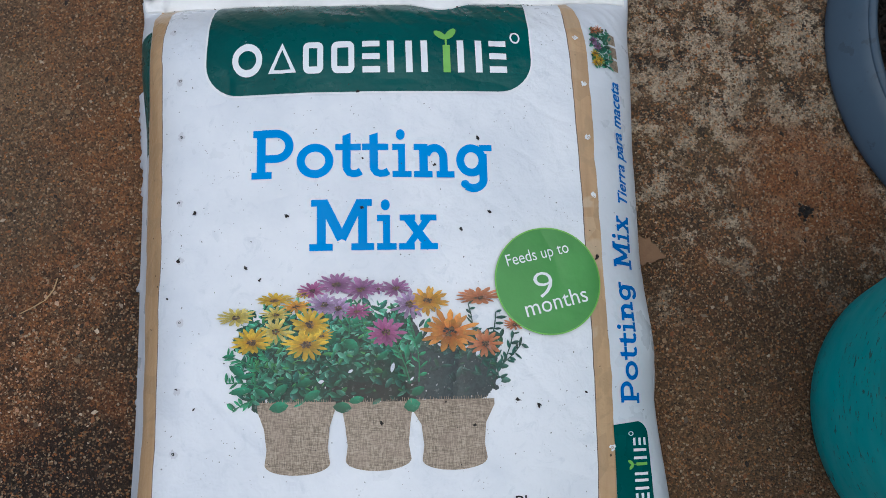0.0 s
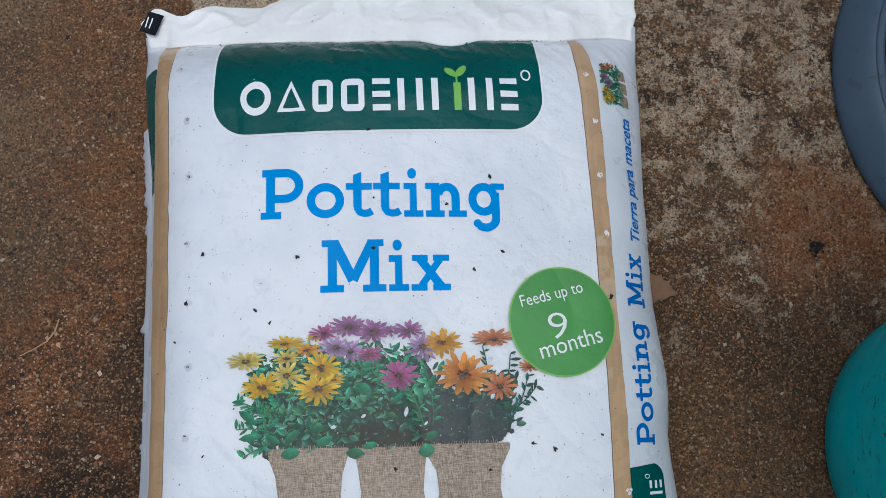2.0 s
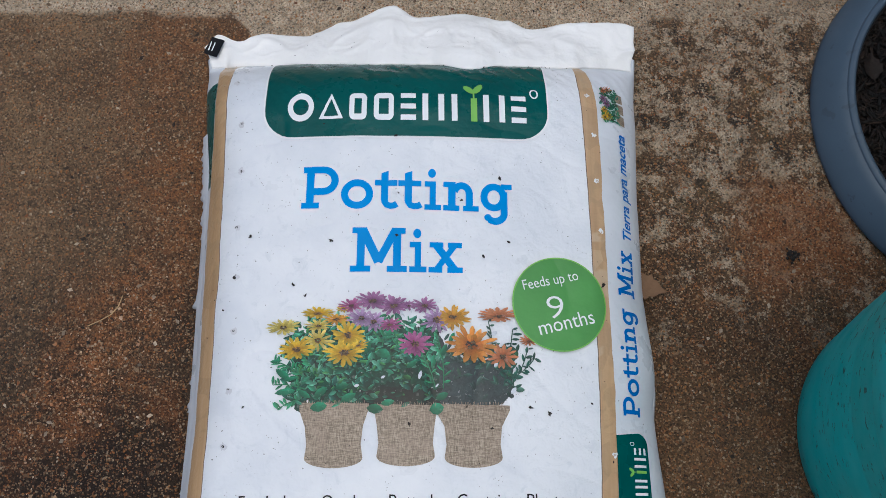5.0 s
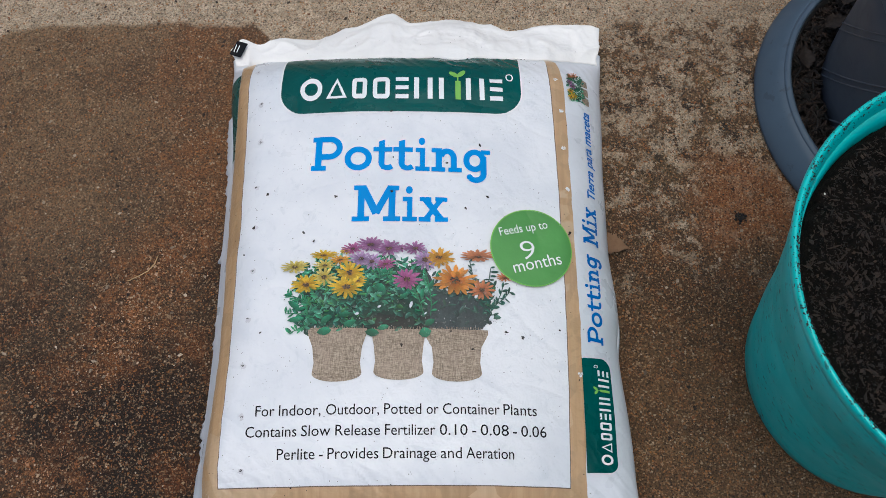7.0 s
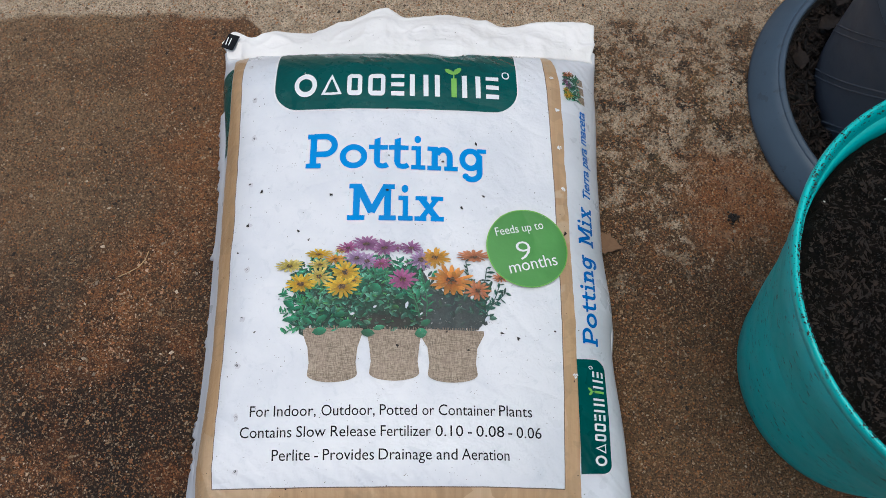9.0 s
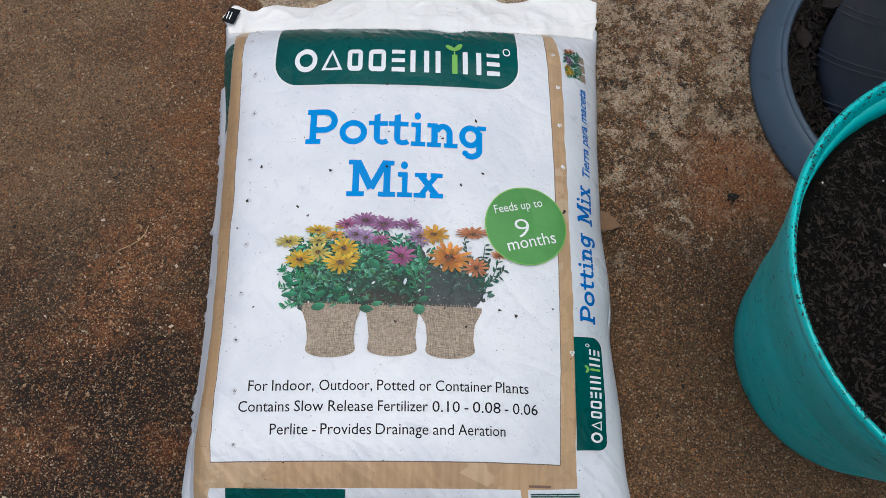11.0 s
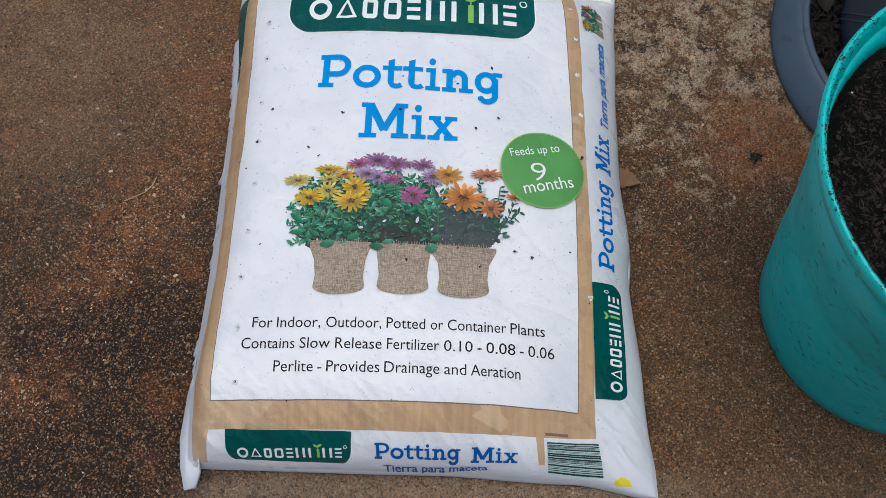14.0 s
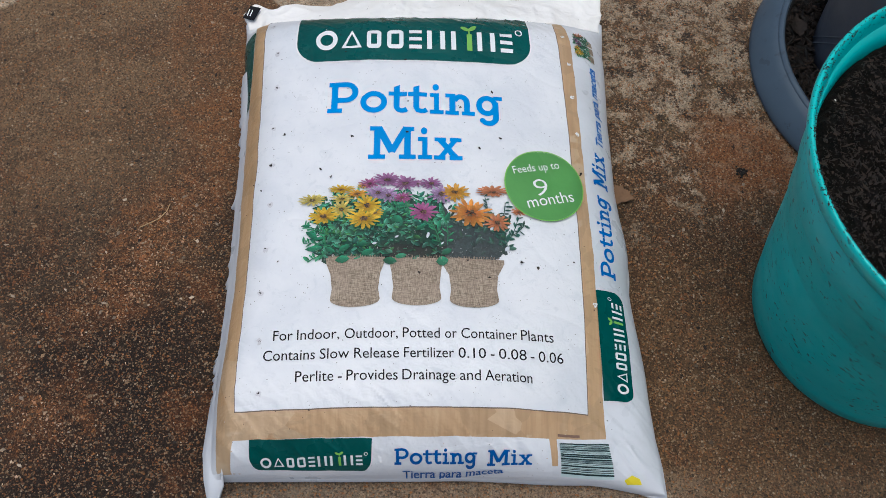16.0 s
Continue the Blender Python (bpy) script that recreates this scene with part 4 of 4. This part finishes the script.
# soil showing in the torn seam
for y0, y1, w in ((.018, .060, .0030), (.098, .112, .0035), (.135, .150, .0030), (.262, .276, .0022)):
    part("seam_gap", lay([strip(lambda y: xl(y) + .0008, lambda y: xl(y) + .0008 + w * max(.1, math.sin(math.pi * (y - y0) / (y1 - y0))) * (1 + .6 * noise.noise((y * 160, 1, 1))), y0, y1, 24)], 3, .002), SPECK, bag, "dark soil showing through a tear")

DENT = printed("dent_grey", (.62, .63, .67))
HOLETAN = printed("hole_tan", (.50, .38, .28))
# punched vent holes; on the left, a dent's glint and shade drawn in colour
for x, y in ((.163, .414), (.1668, .3745), (.1668, .331), (.168, .2855), (.1697, .100), (-.148, .425), (-.140, .380), (-.138, .337), (-.138, .286), (-.137, .243), (-.1355, .198), (-.137, .150), (-.1395, .107), (-.137, .060), (-.135, .0135)):
    right = x > 0
    r0 = .0023 if right else .0029
    ragged = [(x + r0 * rnd.uniform(.5, 1.35) * math.cos(k * .524), y + r0 * rnd.uniform(.5, 1.35) * math.sin(k * .524)) for k in range(12)]
    vent = part("vent_hole", lay([poly(ragged)], 6), INKWHITE if right else DENT, bag, "small punched vent hole")
    part("hole", lay([stroke(arc(x + rnd.uniform(-.0009, .0009), y + rnd.uniform(-.0009, .0009), .0009, .0007, rnd.uniform(0, 360), rnd.uniform(420, 620), 9), rnd.uniform(.0004, .0008))], 7), HOLETAN if right else BLACK, vent)

# ---- white top flap ----
FLAP_TOP = [(-.198, .493), (-.181, .505), (-.160, .498), (-.136, .507), (-.098, .505), (-.059, .520), (-.013, .538), (.012, .525), (.057, .529), (.096, .521), (.124, .510), (.160, .518), (.200, .519), (.226, .517)]


FLAP_LOW = [(-.200, .474), (-.175, .470), (-0.166, 0.4665), (-0.130, 0.4665), (-0.074, 0.4600), (-0.010, 0.4540), (0.026, 0.4530), (0.061, 0.4440), (0.089, 0.4510), (0.127, 0.4550), (0.158, 0.4570), (0.174, 0.4620), (.2, .468), (.23, .470)]


def flap_at(u, v):
    e0, e1 = -.186 - .010 * v, .2195 + .0055 * v
    x = e0 + u * (e1 - e0)
    top = lerp_list(x, FLAP_TOP)
    low = lerp_list(x, FLAP_LOW) + .0012 * math.sin(x * 70 + 1) + .002 * noise.noise((x * 26, 3, 9))
    y = low + (top - low) * v
    edge = min(u, 1 - u) * 2
    x += .004 * noise.noise((y * 60, 1, u * 2)) * (edge < .04)
    flat = height(min(max(x, xl(y) + .009), xr(y) - .009), low)
    z = flat + (.016 - flat) * v ** 1.25 + .004 * v * (1 - v)
    z -= .45 * max(0.0, z - .012) * max(0.0, 1 - edge / .10) ** 2
    fold = noise.noise((x * 11 + y * 14, y * 20 - x * 5, 3.3))
    fold2 = noise.noise((x * 30 - y * 20, y * 26 + x * 12, 6.3))
    fold3 = noise.noise((x * 62 + y * 30, y * 55 - x * 20, 9.3))
    z += .0022 + .0010 * v + .8 * (.011 * (.35 - min(.35, abs(fold) * 1.3)) + .008 * (.3 - min(.3, abs(fold2) * 1.3)) + .0035 * (.3 - min(.3, abs(fold3) * 1.5))) * min(1, v * 2.5 + .05)
    if y < .486:
        z = max(z, height(min(max(x, xl(y) + .002), xr(y) - .002), y) + .0024)
    return x, y, max(z, .006)


FU, FV = 190, 46
flap_vs, flap_fs = grid_sheet(FU, FV, flap_at)
ring = border(FU, FV)
b = len(flap_vs)
flap_vs += [(flap_vs[i][0], flap_vs[i][1], max(.001, flap_vs[i][2] - (.0022 if flap_vs[i][1] < .47 else .011))) for i in ring]
for q in range(len(ring)):
    r = (q + 1) % len(ring)
    flap_fs.append((ring[r], ring[q], b + q, b + r))
part("top_flap", (flap_vs, flap_fs), printed("flap_white", (.90, .895, .885), .42, .05, .8), bag, "creased white folded top of the bag")


def on_flap(x, y):
    u = min(1, max(0, (x + .190) / .412))
    best = min((abs(flap_at(u, k / 30)[1] - y), k / 30) for k in range(31))
    return flap_at(u, best[1])


def flap_patch(name, corners, material, up=.0012):
    vs = []
    for k in range(5):
        for q in range(5):
            s, t = q / 4, k / 4
            x = (corners[0][0] * (1 - s) + corners[1][0] * s) * (1 - t) + (corners[3][0] * (1 - s) + corners[2][0] * s) * t
            y = (corners[0][1] * (1 - s) + corners[1][1] * s) * (1 - t) + (corners[3][1] * (1 - s) + corners[2][1] * s) * t
            z = on_flap(x, y)[2] + up
            vs.append((x, y, z))
    fs = [(j * 5 + i, j * 5 + i + 1, j * 5 + i + 6, j * 5 + i + 5) for j in range(4) for i in range(4)]
    return part(name, (vs, fs), material, bag, "black printed corner with white marks")


black_corner = flap_patch("black_corner", [(-.1950, .486), (-.1815, .480), (-.1740, .497), (-.1870, .502)], BLACK, .0040)
for k in range(2):
    tick = flap_patch("printed_mark", [(-.1905 + .0032 * k, .4885 - .001 * k), (-.1895 + .0032 * k, .4880 - .001 * k), (-.1865 + .0032 * k, .4965 - .001 * k), (-.1875 + .0032 * k, .4970 - .001 * k)], INKWHITE, .0046)
    tick["label"] = "small white printed mark"

# ---- torn seam down the left side, and the loose corners ----
def seam_edge(y):
    j = .0018 + .0042 * noise.noise((y * 75, 2.0, 0)) + .0030 * noise.noise((y * 260, 2.0, 0)) + .0036 * (noise.noise((y * 13, 5.0, 0)) > .02)
    return max(.0005, j)


seam_vs, seam_fs = [], []
N = 420
for i in range(N + 1):
    y = .025 + .365 * i / N
    e = seam_edge(y)
    x = xl(y)
    zc = .030 + .012 * noise.noise((y * 9, 8, 1))
    for k, (dx, z) in enumerate(((.006, zc + .012), (.0, zc + .003), (-e * .6, zc - .006), (-e, zc - .012), (-e + .001, zc - .0135), (.004, zc - .012))):
        seam_vs.append((x + dx, y, max(.002, z)))
for i in range(N):
    for k in range(5):
        a = i * 6 + k
        seam_fs.append((a, a + 6, a + 7, a + 1))
part("torn_seam", (seam_vs, seam_fs), WHITE, bag, "torn ragged white seam along the side")


def ear(name, pts, thick=.0012):
    """A loose flat corner of film: a fan with thickness and a soft buckle."""
    outline = pts
    cx = sum(p[0] for p in outline) / len(outline)
    cy = sum(p[1] for p in outline) / len(outline)
    cz = sum(p[2] for p in outline) / len(outline)
    vs = [(cx, cy, cz + .003)]
    fs = []
    k = len(outline)
    for s in (.5, 1.0):
        for x, y, z in outline:
            vs.append((cx + (x - cx) * s, cy + (y - cy) * s, cz + (z - cz) * s + .002 * noise.noise((x * 60, y * 60, s))))
    for i in range(k):
        j = (i + 1) % k
        fs += [(0, 1 + i, 1 + j), (1 + i, 1 + k + i, 1 + k + j, 1 + j)]
    b = len(vs)
    vs += [(x, y, max(.0008, z - thick - .004)) for x, y, z in outline]
    for i in range(k):
        j = (i + 1) % k
        fs.append((1 + k + i, b + i, b + j, 1 + k + j))
    fs.append(tuple(range(b + k - 1, b - 1, -1)))
    return part(name, (vs, fs), WHITE, bag, "loose white corner of the film")


ear("loose_corner", [(-.180, .030, .045), (-.188, .018, .030), (-.193, -.022, .018), (-.1905, -.046, .014), (-.1865, -.064, .008), (-.1765, -.062, .010), (-.1715, -.050, .020), (-.172, -.030, .040), (-.174, .0, .050)])
ear("loose_corner", [(.205, .000, .020), (.2245, .000, .009), (.2295, -.040, .007), (.2310, -.068, .005), (.218, -.066, .006), (.2, -.060, .009), (.196, -.040, .022)])


# ---- soil specks on the bag ----
def speck_place(r):
    x, y = r.uniform(-.165, .20), r.uniform(-.03, .51)
    if y > .435:
        p = on_flap(max(-.18, min(.21, x)), y)
        return p if p[1] < .515 else None
    if .018 < y < .090 and r.random() < .75:
        return None
    return x, y, height(x, y) + LAYER * 6


specks = part("soil_specks", sharp_bits(380, speck_place, lambda r: r.uniform(.00022, .00055) if r.random() < .95 else r.uniform(.0006, .0011), random.Random(3), .3, 1.7), SPECK, smooth=False)
tagged(specks, "dark crumbs of soil scattered on the bag", "soil", kind="stuff")

CLODS = ((0.1670, 0.2380), (-0.0790, 0.2260), (-0.1260, 0.2780), (0.0880, 0.2720), (0.0490, 0.3080), (0.1170, 0.1310), (-0.0590, 0.2720), (0.0660, 0.2590), (0.0050, 0.1230), (0.0700, 0.1190), (0.0820, 0.3290), (-0.0050, 0.2760), (0.1010, 0.1360), (-0.1380, 0.2430), (-0.0070, 0.3660), (-0.0890, 0.2350))
for q, (cx_, cy_) in enumerate(CLODS):
    big_one = q == 0
    clod = part("soil_clod", sharp_bits(4, lambda r: (cx_ + r.uniform(-.0008, .0008), cy_ + r.uniform(-.0008, .0008), height(cx_, cy_) + LAYER * (13 if big_one else 7)), lambda r: r.uniform(.0011, .0017) if big_one else r.uniform(.0007, .0012), random.Random(40 + q), .5, 2.0), SPECK, smooth=False)
    tagged(clod, "small dark clod of soil on the white bag", "soil", "clods on the bag")

# ---- teal tub with soil ----
FOOT, LEAN = (.4605, .1135), (-.0080, -.0290)
TUB = (FOOT[0] + .29 * LEAN[0], FOOT[1] + .29 * LEAN[1])
tub = new("garden_tub")
tub.location = (0, 0, 0)
tagged(tub, "teal plastic tub filled with dark soil on concrete", "tub")
part("body", lathe([(.0, .002), (.106, .002), (.1135, .004), (.1195, .010), (.1225, .03), (.1305, .08), (.1363, .125), (.1425, .168), (.1440, .176), (.1458, .180), (.1516, .222), (.1545, .230), (.1565, .234), (.1638, .285), (.1615, .288), (.1570, .270), (.1450, .200), (.135, .150), (.0, .140)], FOOT, 128, False, LEAN), TEAL, tub, "teal plastic with dirt smears")
part("rim", lathe([(.1632, .280), (.1668, .283), (.1695, .290), (.1712, .297), (.1707, .3005), (.1690, .3020), (.1668, .3005), (.1652, .296), (.1615, .287)], FOOT, 160, True, LEAN), TEALRIM, tub, "bright teal rolled rim flecked with soil")


def soil_z(x, y):
    return .270 + .007 * noise.noise((x * 22, y * 22, 1)) + .006 * noise.noise((x * 70, y * 70, 2)) + .004 * noise.noise((x * 190, y * 190, 3))


soil_vs, soil_fs = [(TUB[0], TUB[1], soil_z(*TUB))], []
RR, SS = 44, 150
for i in range(1, RR + 1):
    for j in range(SS):
        a = 2 * math.pi * j / SS
        r = .1560 * i / RR
        x, y = TUB[0] + r * math.cos(a), TUB[1] + r * math.sin(a)
        soil_vs.append((x, y, soil_z(x, y) - (.006 if i == RR else 0)))
for j in range(SS):
    soil_fs.append((0, 1 + j, 1 + (j + 1) % SS))
for i in range(RR - 1):
    for j in range(SS):
        a, c = 1 + i * SS + j, 1 + i * SS + (j + 1) % SS
        soil_fs.append((a, a + SS, c + SS, c))
soil = part("potting_soil", (soil_vs, soil_fs), SOIL)
tagged(soil, "dark crumbly potting soil filling the teal tub", "soil", kind="stuff")


def in_tub(r):
    a, d = r.uniform(0, 6.28), .150 * math.sqrt(r.random())
    x, y = TUB[0] + d * math.cos(a), TUB[1] + d * math.sin(a)
    return x, y, soil_z(x, y) + .0008


fibres = part("bark_fibres", sharp_bits(17000, in_tub, lambda r: r.uniform(.0003, .0007) if r.random() < .95 else r.uniform(.0008, .0014), random.Random(8), .8, 2.8), FIBRE, smooth=False)
tagged(fibres, "brown bark fibres mixed in the soil", "soil", kind="stuff")
chips = part("bark_chips", sharp_bits(2200, in_tub, lambda r: r.uniform(.0008, .0021), random.Random(21), .55, 3.2), bits("bark_chips", [(.008, .005, .0035), (.030, .018, .011), (.016, .010, .007), (.042, .024, .014), (.010, .007, .005)]), smooth=False)
tagged(chips, "dark brown bark chips in the potting soil", "bark", kind="stuff")
perl = part("perlite_grains", sharp_bits(36, in_tub, lambda r: r.uniform(.0005, .0014), random.Random(4), .8, 1.4), PERLITE, smooth=False)
tagged(perl, "white perlite grains on the soil", "perlite", kind="stuff")

def on_rim(r):
    a = r.gauss(math.pi, .9)
    z = .3015 if r.random() < .45 else r.uniform(.278, .300)
    rad = r.uniform(.1660, .1704) if z > .301 else .1622 + (z - .278) * .14
    return FOOT[0] + LEAN[0] * z + rad * math.cos(a), FOOT[1] + LEAN[1] * z + rad * math.sin(a), z


crumbs = part("rim_crumbs", sharp_bits(1500, on_rim, lambda r: r.uniform(.0002, .0006) if r.random() < .9 else r.uniform(.0006, .0012), random.Random(12), .6, 2.0), SPECK, smooth=False)
tagged(crumbs, "dark soil crumbs stuck to the tub's rim", "soil", kind="stuff")

# ---- blue-grey saucer with a dark pot in it ----
PC = (.592, .419)
saucer = new("plant_saucer")
tagged(saucer, "blue-grey plastic saucer ring on concrete", "saucer")
part("wall", lathe([(.1965, .0015), (.1976, .004), (.1962, .008), (.1915, .016), (.1810, .028), (.1740, .034), (.1660, .034), (.172, .02), (.182, .004)], PC, 144, True), SLATE, saucer, "scuffed blue-grey plastic")
part("lip", lathe([(.1745, .0335), (.1725, .0352), (.1700, .0366), (.1682, .0368), (.1668, .0360), (.1662, .034), (.1661, .030), (.1690, .0320)], PC, 144, True), SLATE, saucer, "smooth rounded lip")
# floor much darker than the wall, round the pot's foot
part("base", lathe([(.0, .008), (.1635, .009), (.1665, .0335), (.1645, .0320), (.1615, .0070), (.0, .0020)], PC, 96), DARKFLOOR, saucer, "near-black floor of the saucer")
flower_pot = new("flower_pot")
tagged(flower_pot, "dark slate plastic pot with swirled ridges in the saucer", "flower pot")
part("body", lathe([(.0, .012), (.122, .012), (.128, .016), (.1300, .045), (.1315, .10), (.1335, .150), (.1350, .198), (.131, .200), (.124, .150), (.0, .145)], PC, 128), DARKPOT, flower_pot, "dark slate plastic")
part("rim", lathe([(.1340, .199), (.1420, .198), (.1450, .203), (.1460, .230), (.1440, .234), (.1400, .234), (.1360, .222), (.1340, .203)], PC, 128, True), SLATE, flower_pot, "blue-grey rolled rim")


def ridge(start):
    """A fine raised cord that climbs slantwise round the pot's wall."""
    vs, fs = [], []
    for i in range(25):
        z = .020 + .172 * i / 24
        a = radians(start + 66 * i / 24)
        r = .1286 + .0345 * (z - .016)
        for dr, dz in ((-.001, -.0022), (.0012, -.0006), (.0012, .0006), (-.001, .0022)):
            vs.append((PC[0] + (r + dr) * math.cos(a), PC[1] + (r + dr) * math.sin(a), z + dz))
    for i in range(24):
        for k in range(3):
            q = i * 4 + k
            fs.append((q, q + 4, q + 5, q + 1))
    part("ridge", (vs, fs), DARKPOT, flower_pot)


for k in range(12):
    ridge(162 + 30 * k)
    ridge(166 + 30 * k)


def in_gap(r):
    a, d = r.uniform(1.6, 4.9), r.uniform(.131, .163)
    return PC[0] + d * math.cos(a), PC[1] + d * math.sin(a), .012 + r.uniform(0, .014)


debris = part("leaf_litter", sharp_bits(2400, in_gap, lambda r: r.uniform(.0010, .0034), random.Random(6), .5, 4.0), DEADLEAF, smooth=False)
tagged(debris, "dark dead leaves and litter in the saucer", "leaf litter", kind="stuff")


def dry_leaf(name, x, y, z, ln, wd, turn, material, label, curl=.15):
    """A curled dry leaf with a midrib and a stalk."""
    ob = new(name)
    ob.matrix_world = pose(x, y, z, 0, 0, turn)
    tagged(ob, label, "leaf", "dry leaves")
    vs, fs = [], []
    for i in range(13):
        s = i / 12
        w = wd * (math.sin(math.pi * min(1, s * .95 + .04)) ** 1.1) * (1.25 - .75 * s) * (1 + .18 * math.sin(i * 2.4))
        for k in (-1, -.5, 0, .5, 1):
            vs.append((s * ln, k * w, curl * w * abs(k) + .12 * ln * s * s * curl * 4 + .0006 * math.sin(i * 2 + k) + .001))
    for i in range(12):
        for k in range(4):
            a = i * 5 + k
            fs.append((a, a + 5, a + 6, a + 1))
    b = len(vs)
    vs += [(px, py, pz - .0005) for px, py, pz in vs]
    fs += [tuple(reversed([q + b for q in f])) for f in fs]
    part("blade", (vs, fs), material, ob)
    st = [(-.35 * ln + .35 * ln * i / 6, .02 * ln * math.sin(i), .0012 + .0004 * i / 6) for i in range(7)]
    sv, sf = [], []
    for px, py, pz in st:
        for k in range(4):
            sv.append((px, py + .0005 * math.cos(k * 1.571), pz + .0005 * math.sin(k * 1.571)))
    for i in range(6):
        for k in range(4):
            sf.append((i * 4 + k, i * 4 + 4 + k, i * 4 + 4 + (k + 1) % 4, i * 4 + (k + 1) % 4))
    part("stalk", (sv, sf), material, ob)
    return ob


dry_leaf("dry_leaf", .206, .2600, .0012, .034, .0125, -18, DRYLEAF, "brown dry leaf caught under the bag's edge", .3)
# three leaves take the darker litter colour for the shade in the gap
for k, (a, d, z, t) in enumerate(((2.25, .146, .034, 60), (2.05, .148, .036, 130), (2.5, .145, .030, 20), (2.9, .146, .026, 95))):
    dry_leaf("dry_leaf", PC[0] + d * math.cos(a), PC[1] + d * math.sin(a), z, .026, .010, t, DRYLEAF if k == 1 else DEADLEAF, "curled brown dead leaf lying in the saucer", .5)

# ---- bits on the ground ----
def streak_place(r):
    if r.random() < .65:
        y = r.gauss(.18, .05)
        x = (.46 * y - .335) / .887 + r.gauss(.006, .018)
    else:
        x, y = r.gauss(-.345, .028), r.gauss(.015, .030)
    return (x, y, .0002) if x < xl(y) - .02 else None


streak_stones = part("streak_stones", sharp_bits(420, streak_place, lambda r: r.uniform(.0005, .0011) if r.random() < .92 else r.uniform(.0012, .0020), random.Random(12), .3, 1.5), bits("pale_grit", [(.34, .12, .04), (.44, .32, .21), (.38, .17, .07), (.52, .42, .31), (.30, .11, .04), (.40, .22, .11)]), smooth=False)
tagged(streak_stones, "cream and rust-coloured grit in a rusty streak", "stones", kind="stuff")


def stalk(name, pts, r, material, label):
    vs, fs = [], []
    for i, (x, y, z) in enumerate(pts):
        rr = r * (1 - .6 * i / len(pts))
        for k in range(5):
            a = k * 2 * math.pi / 5
            vs.append((x + rr * math.cos(a), y, z + rr * math.sin(a)))
    for i in range(len(pts) - 1):
        for k in range(5):
            fs.append((i * 5 + k, i * 5 + (k + 1) % 5, i * 5 + 5 + (k + 1) % 5, i * 5 + 5 + k))
    fs += [tuple(range(4, -1, -1)), tuple(range(len(vs) - 5, len(vs)))]
    return tagged(part(name, (vs, fs), material), label, "twig")


stalk("grass_stalk", [(-.285, .222, .001), (-.274, .227, .002), (-.265, .232, .0025), (-.259, .240, .0022), (-.2565, .250, .0012)], .0010, bits("straw", [(.42, .27, .13), (.55, .40, .22)]), "thin dry straw stalk lying on concrete")
lump = part("dark_lump", sharp_bits(26, lambda r: (.360 + r.gauss(0, .0025), .286 + r.gauss(0, .0025), .001 + r.uniform(0, .002)), lambda r: r.uniform(.0012, .0026), random.Random(2), .6), SPECK)
tagged(lump, "small dark clod of soil on concrete", "soil")


def stone_place(r):
    x, y = r.uniform(-.62, .60), r.uniform(-.16, .72)
    if xl(y) - .006 < x < xr(y) + .006 and -.07 < y < .54:
        return None
    if math.hypot(x - FOOT[0], y - FOOT[1]) < .129 or math.hypot(x - PC[0], y - PC[1]) < .200:
        return None
    return x, y, .0001


stones = part("small_stones", sharp_bits(42000, stone_place, lambda r: r.uniform(.0004, .0010) if r.random() < .93 else r.uniform(.0010, .0024), random.Random(1), .35, 1.6), STONES, smooth=False)
tagged(stones, "small pale and rusty stones bedded in the concrete", "stones", kind="stuff")
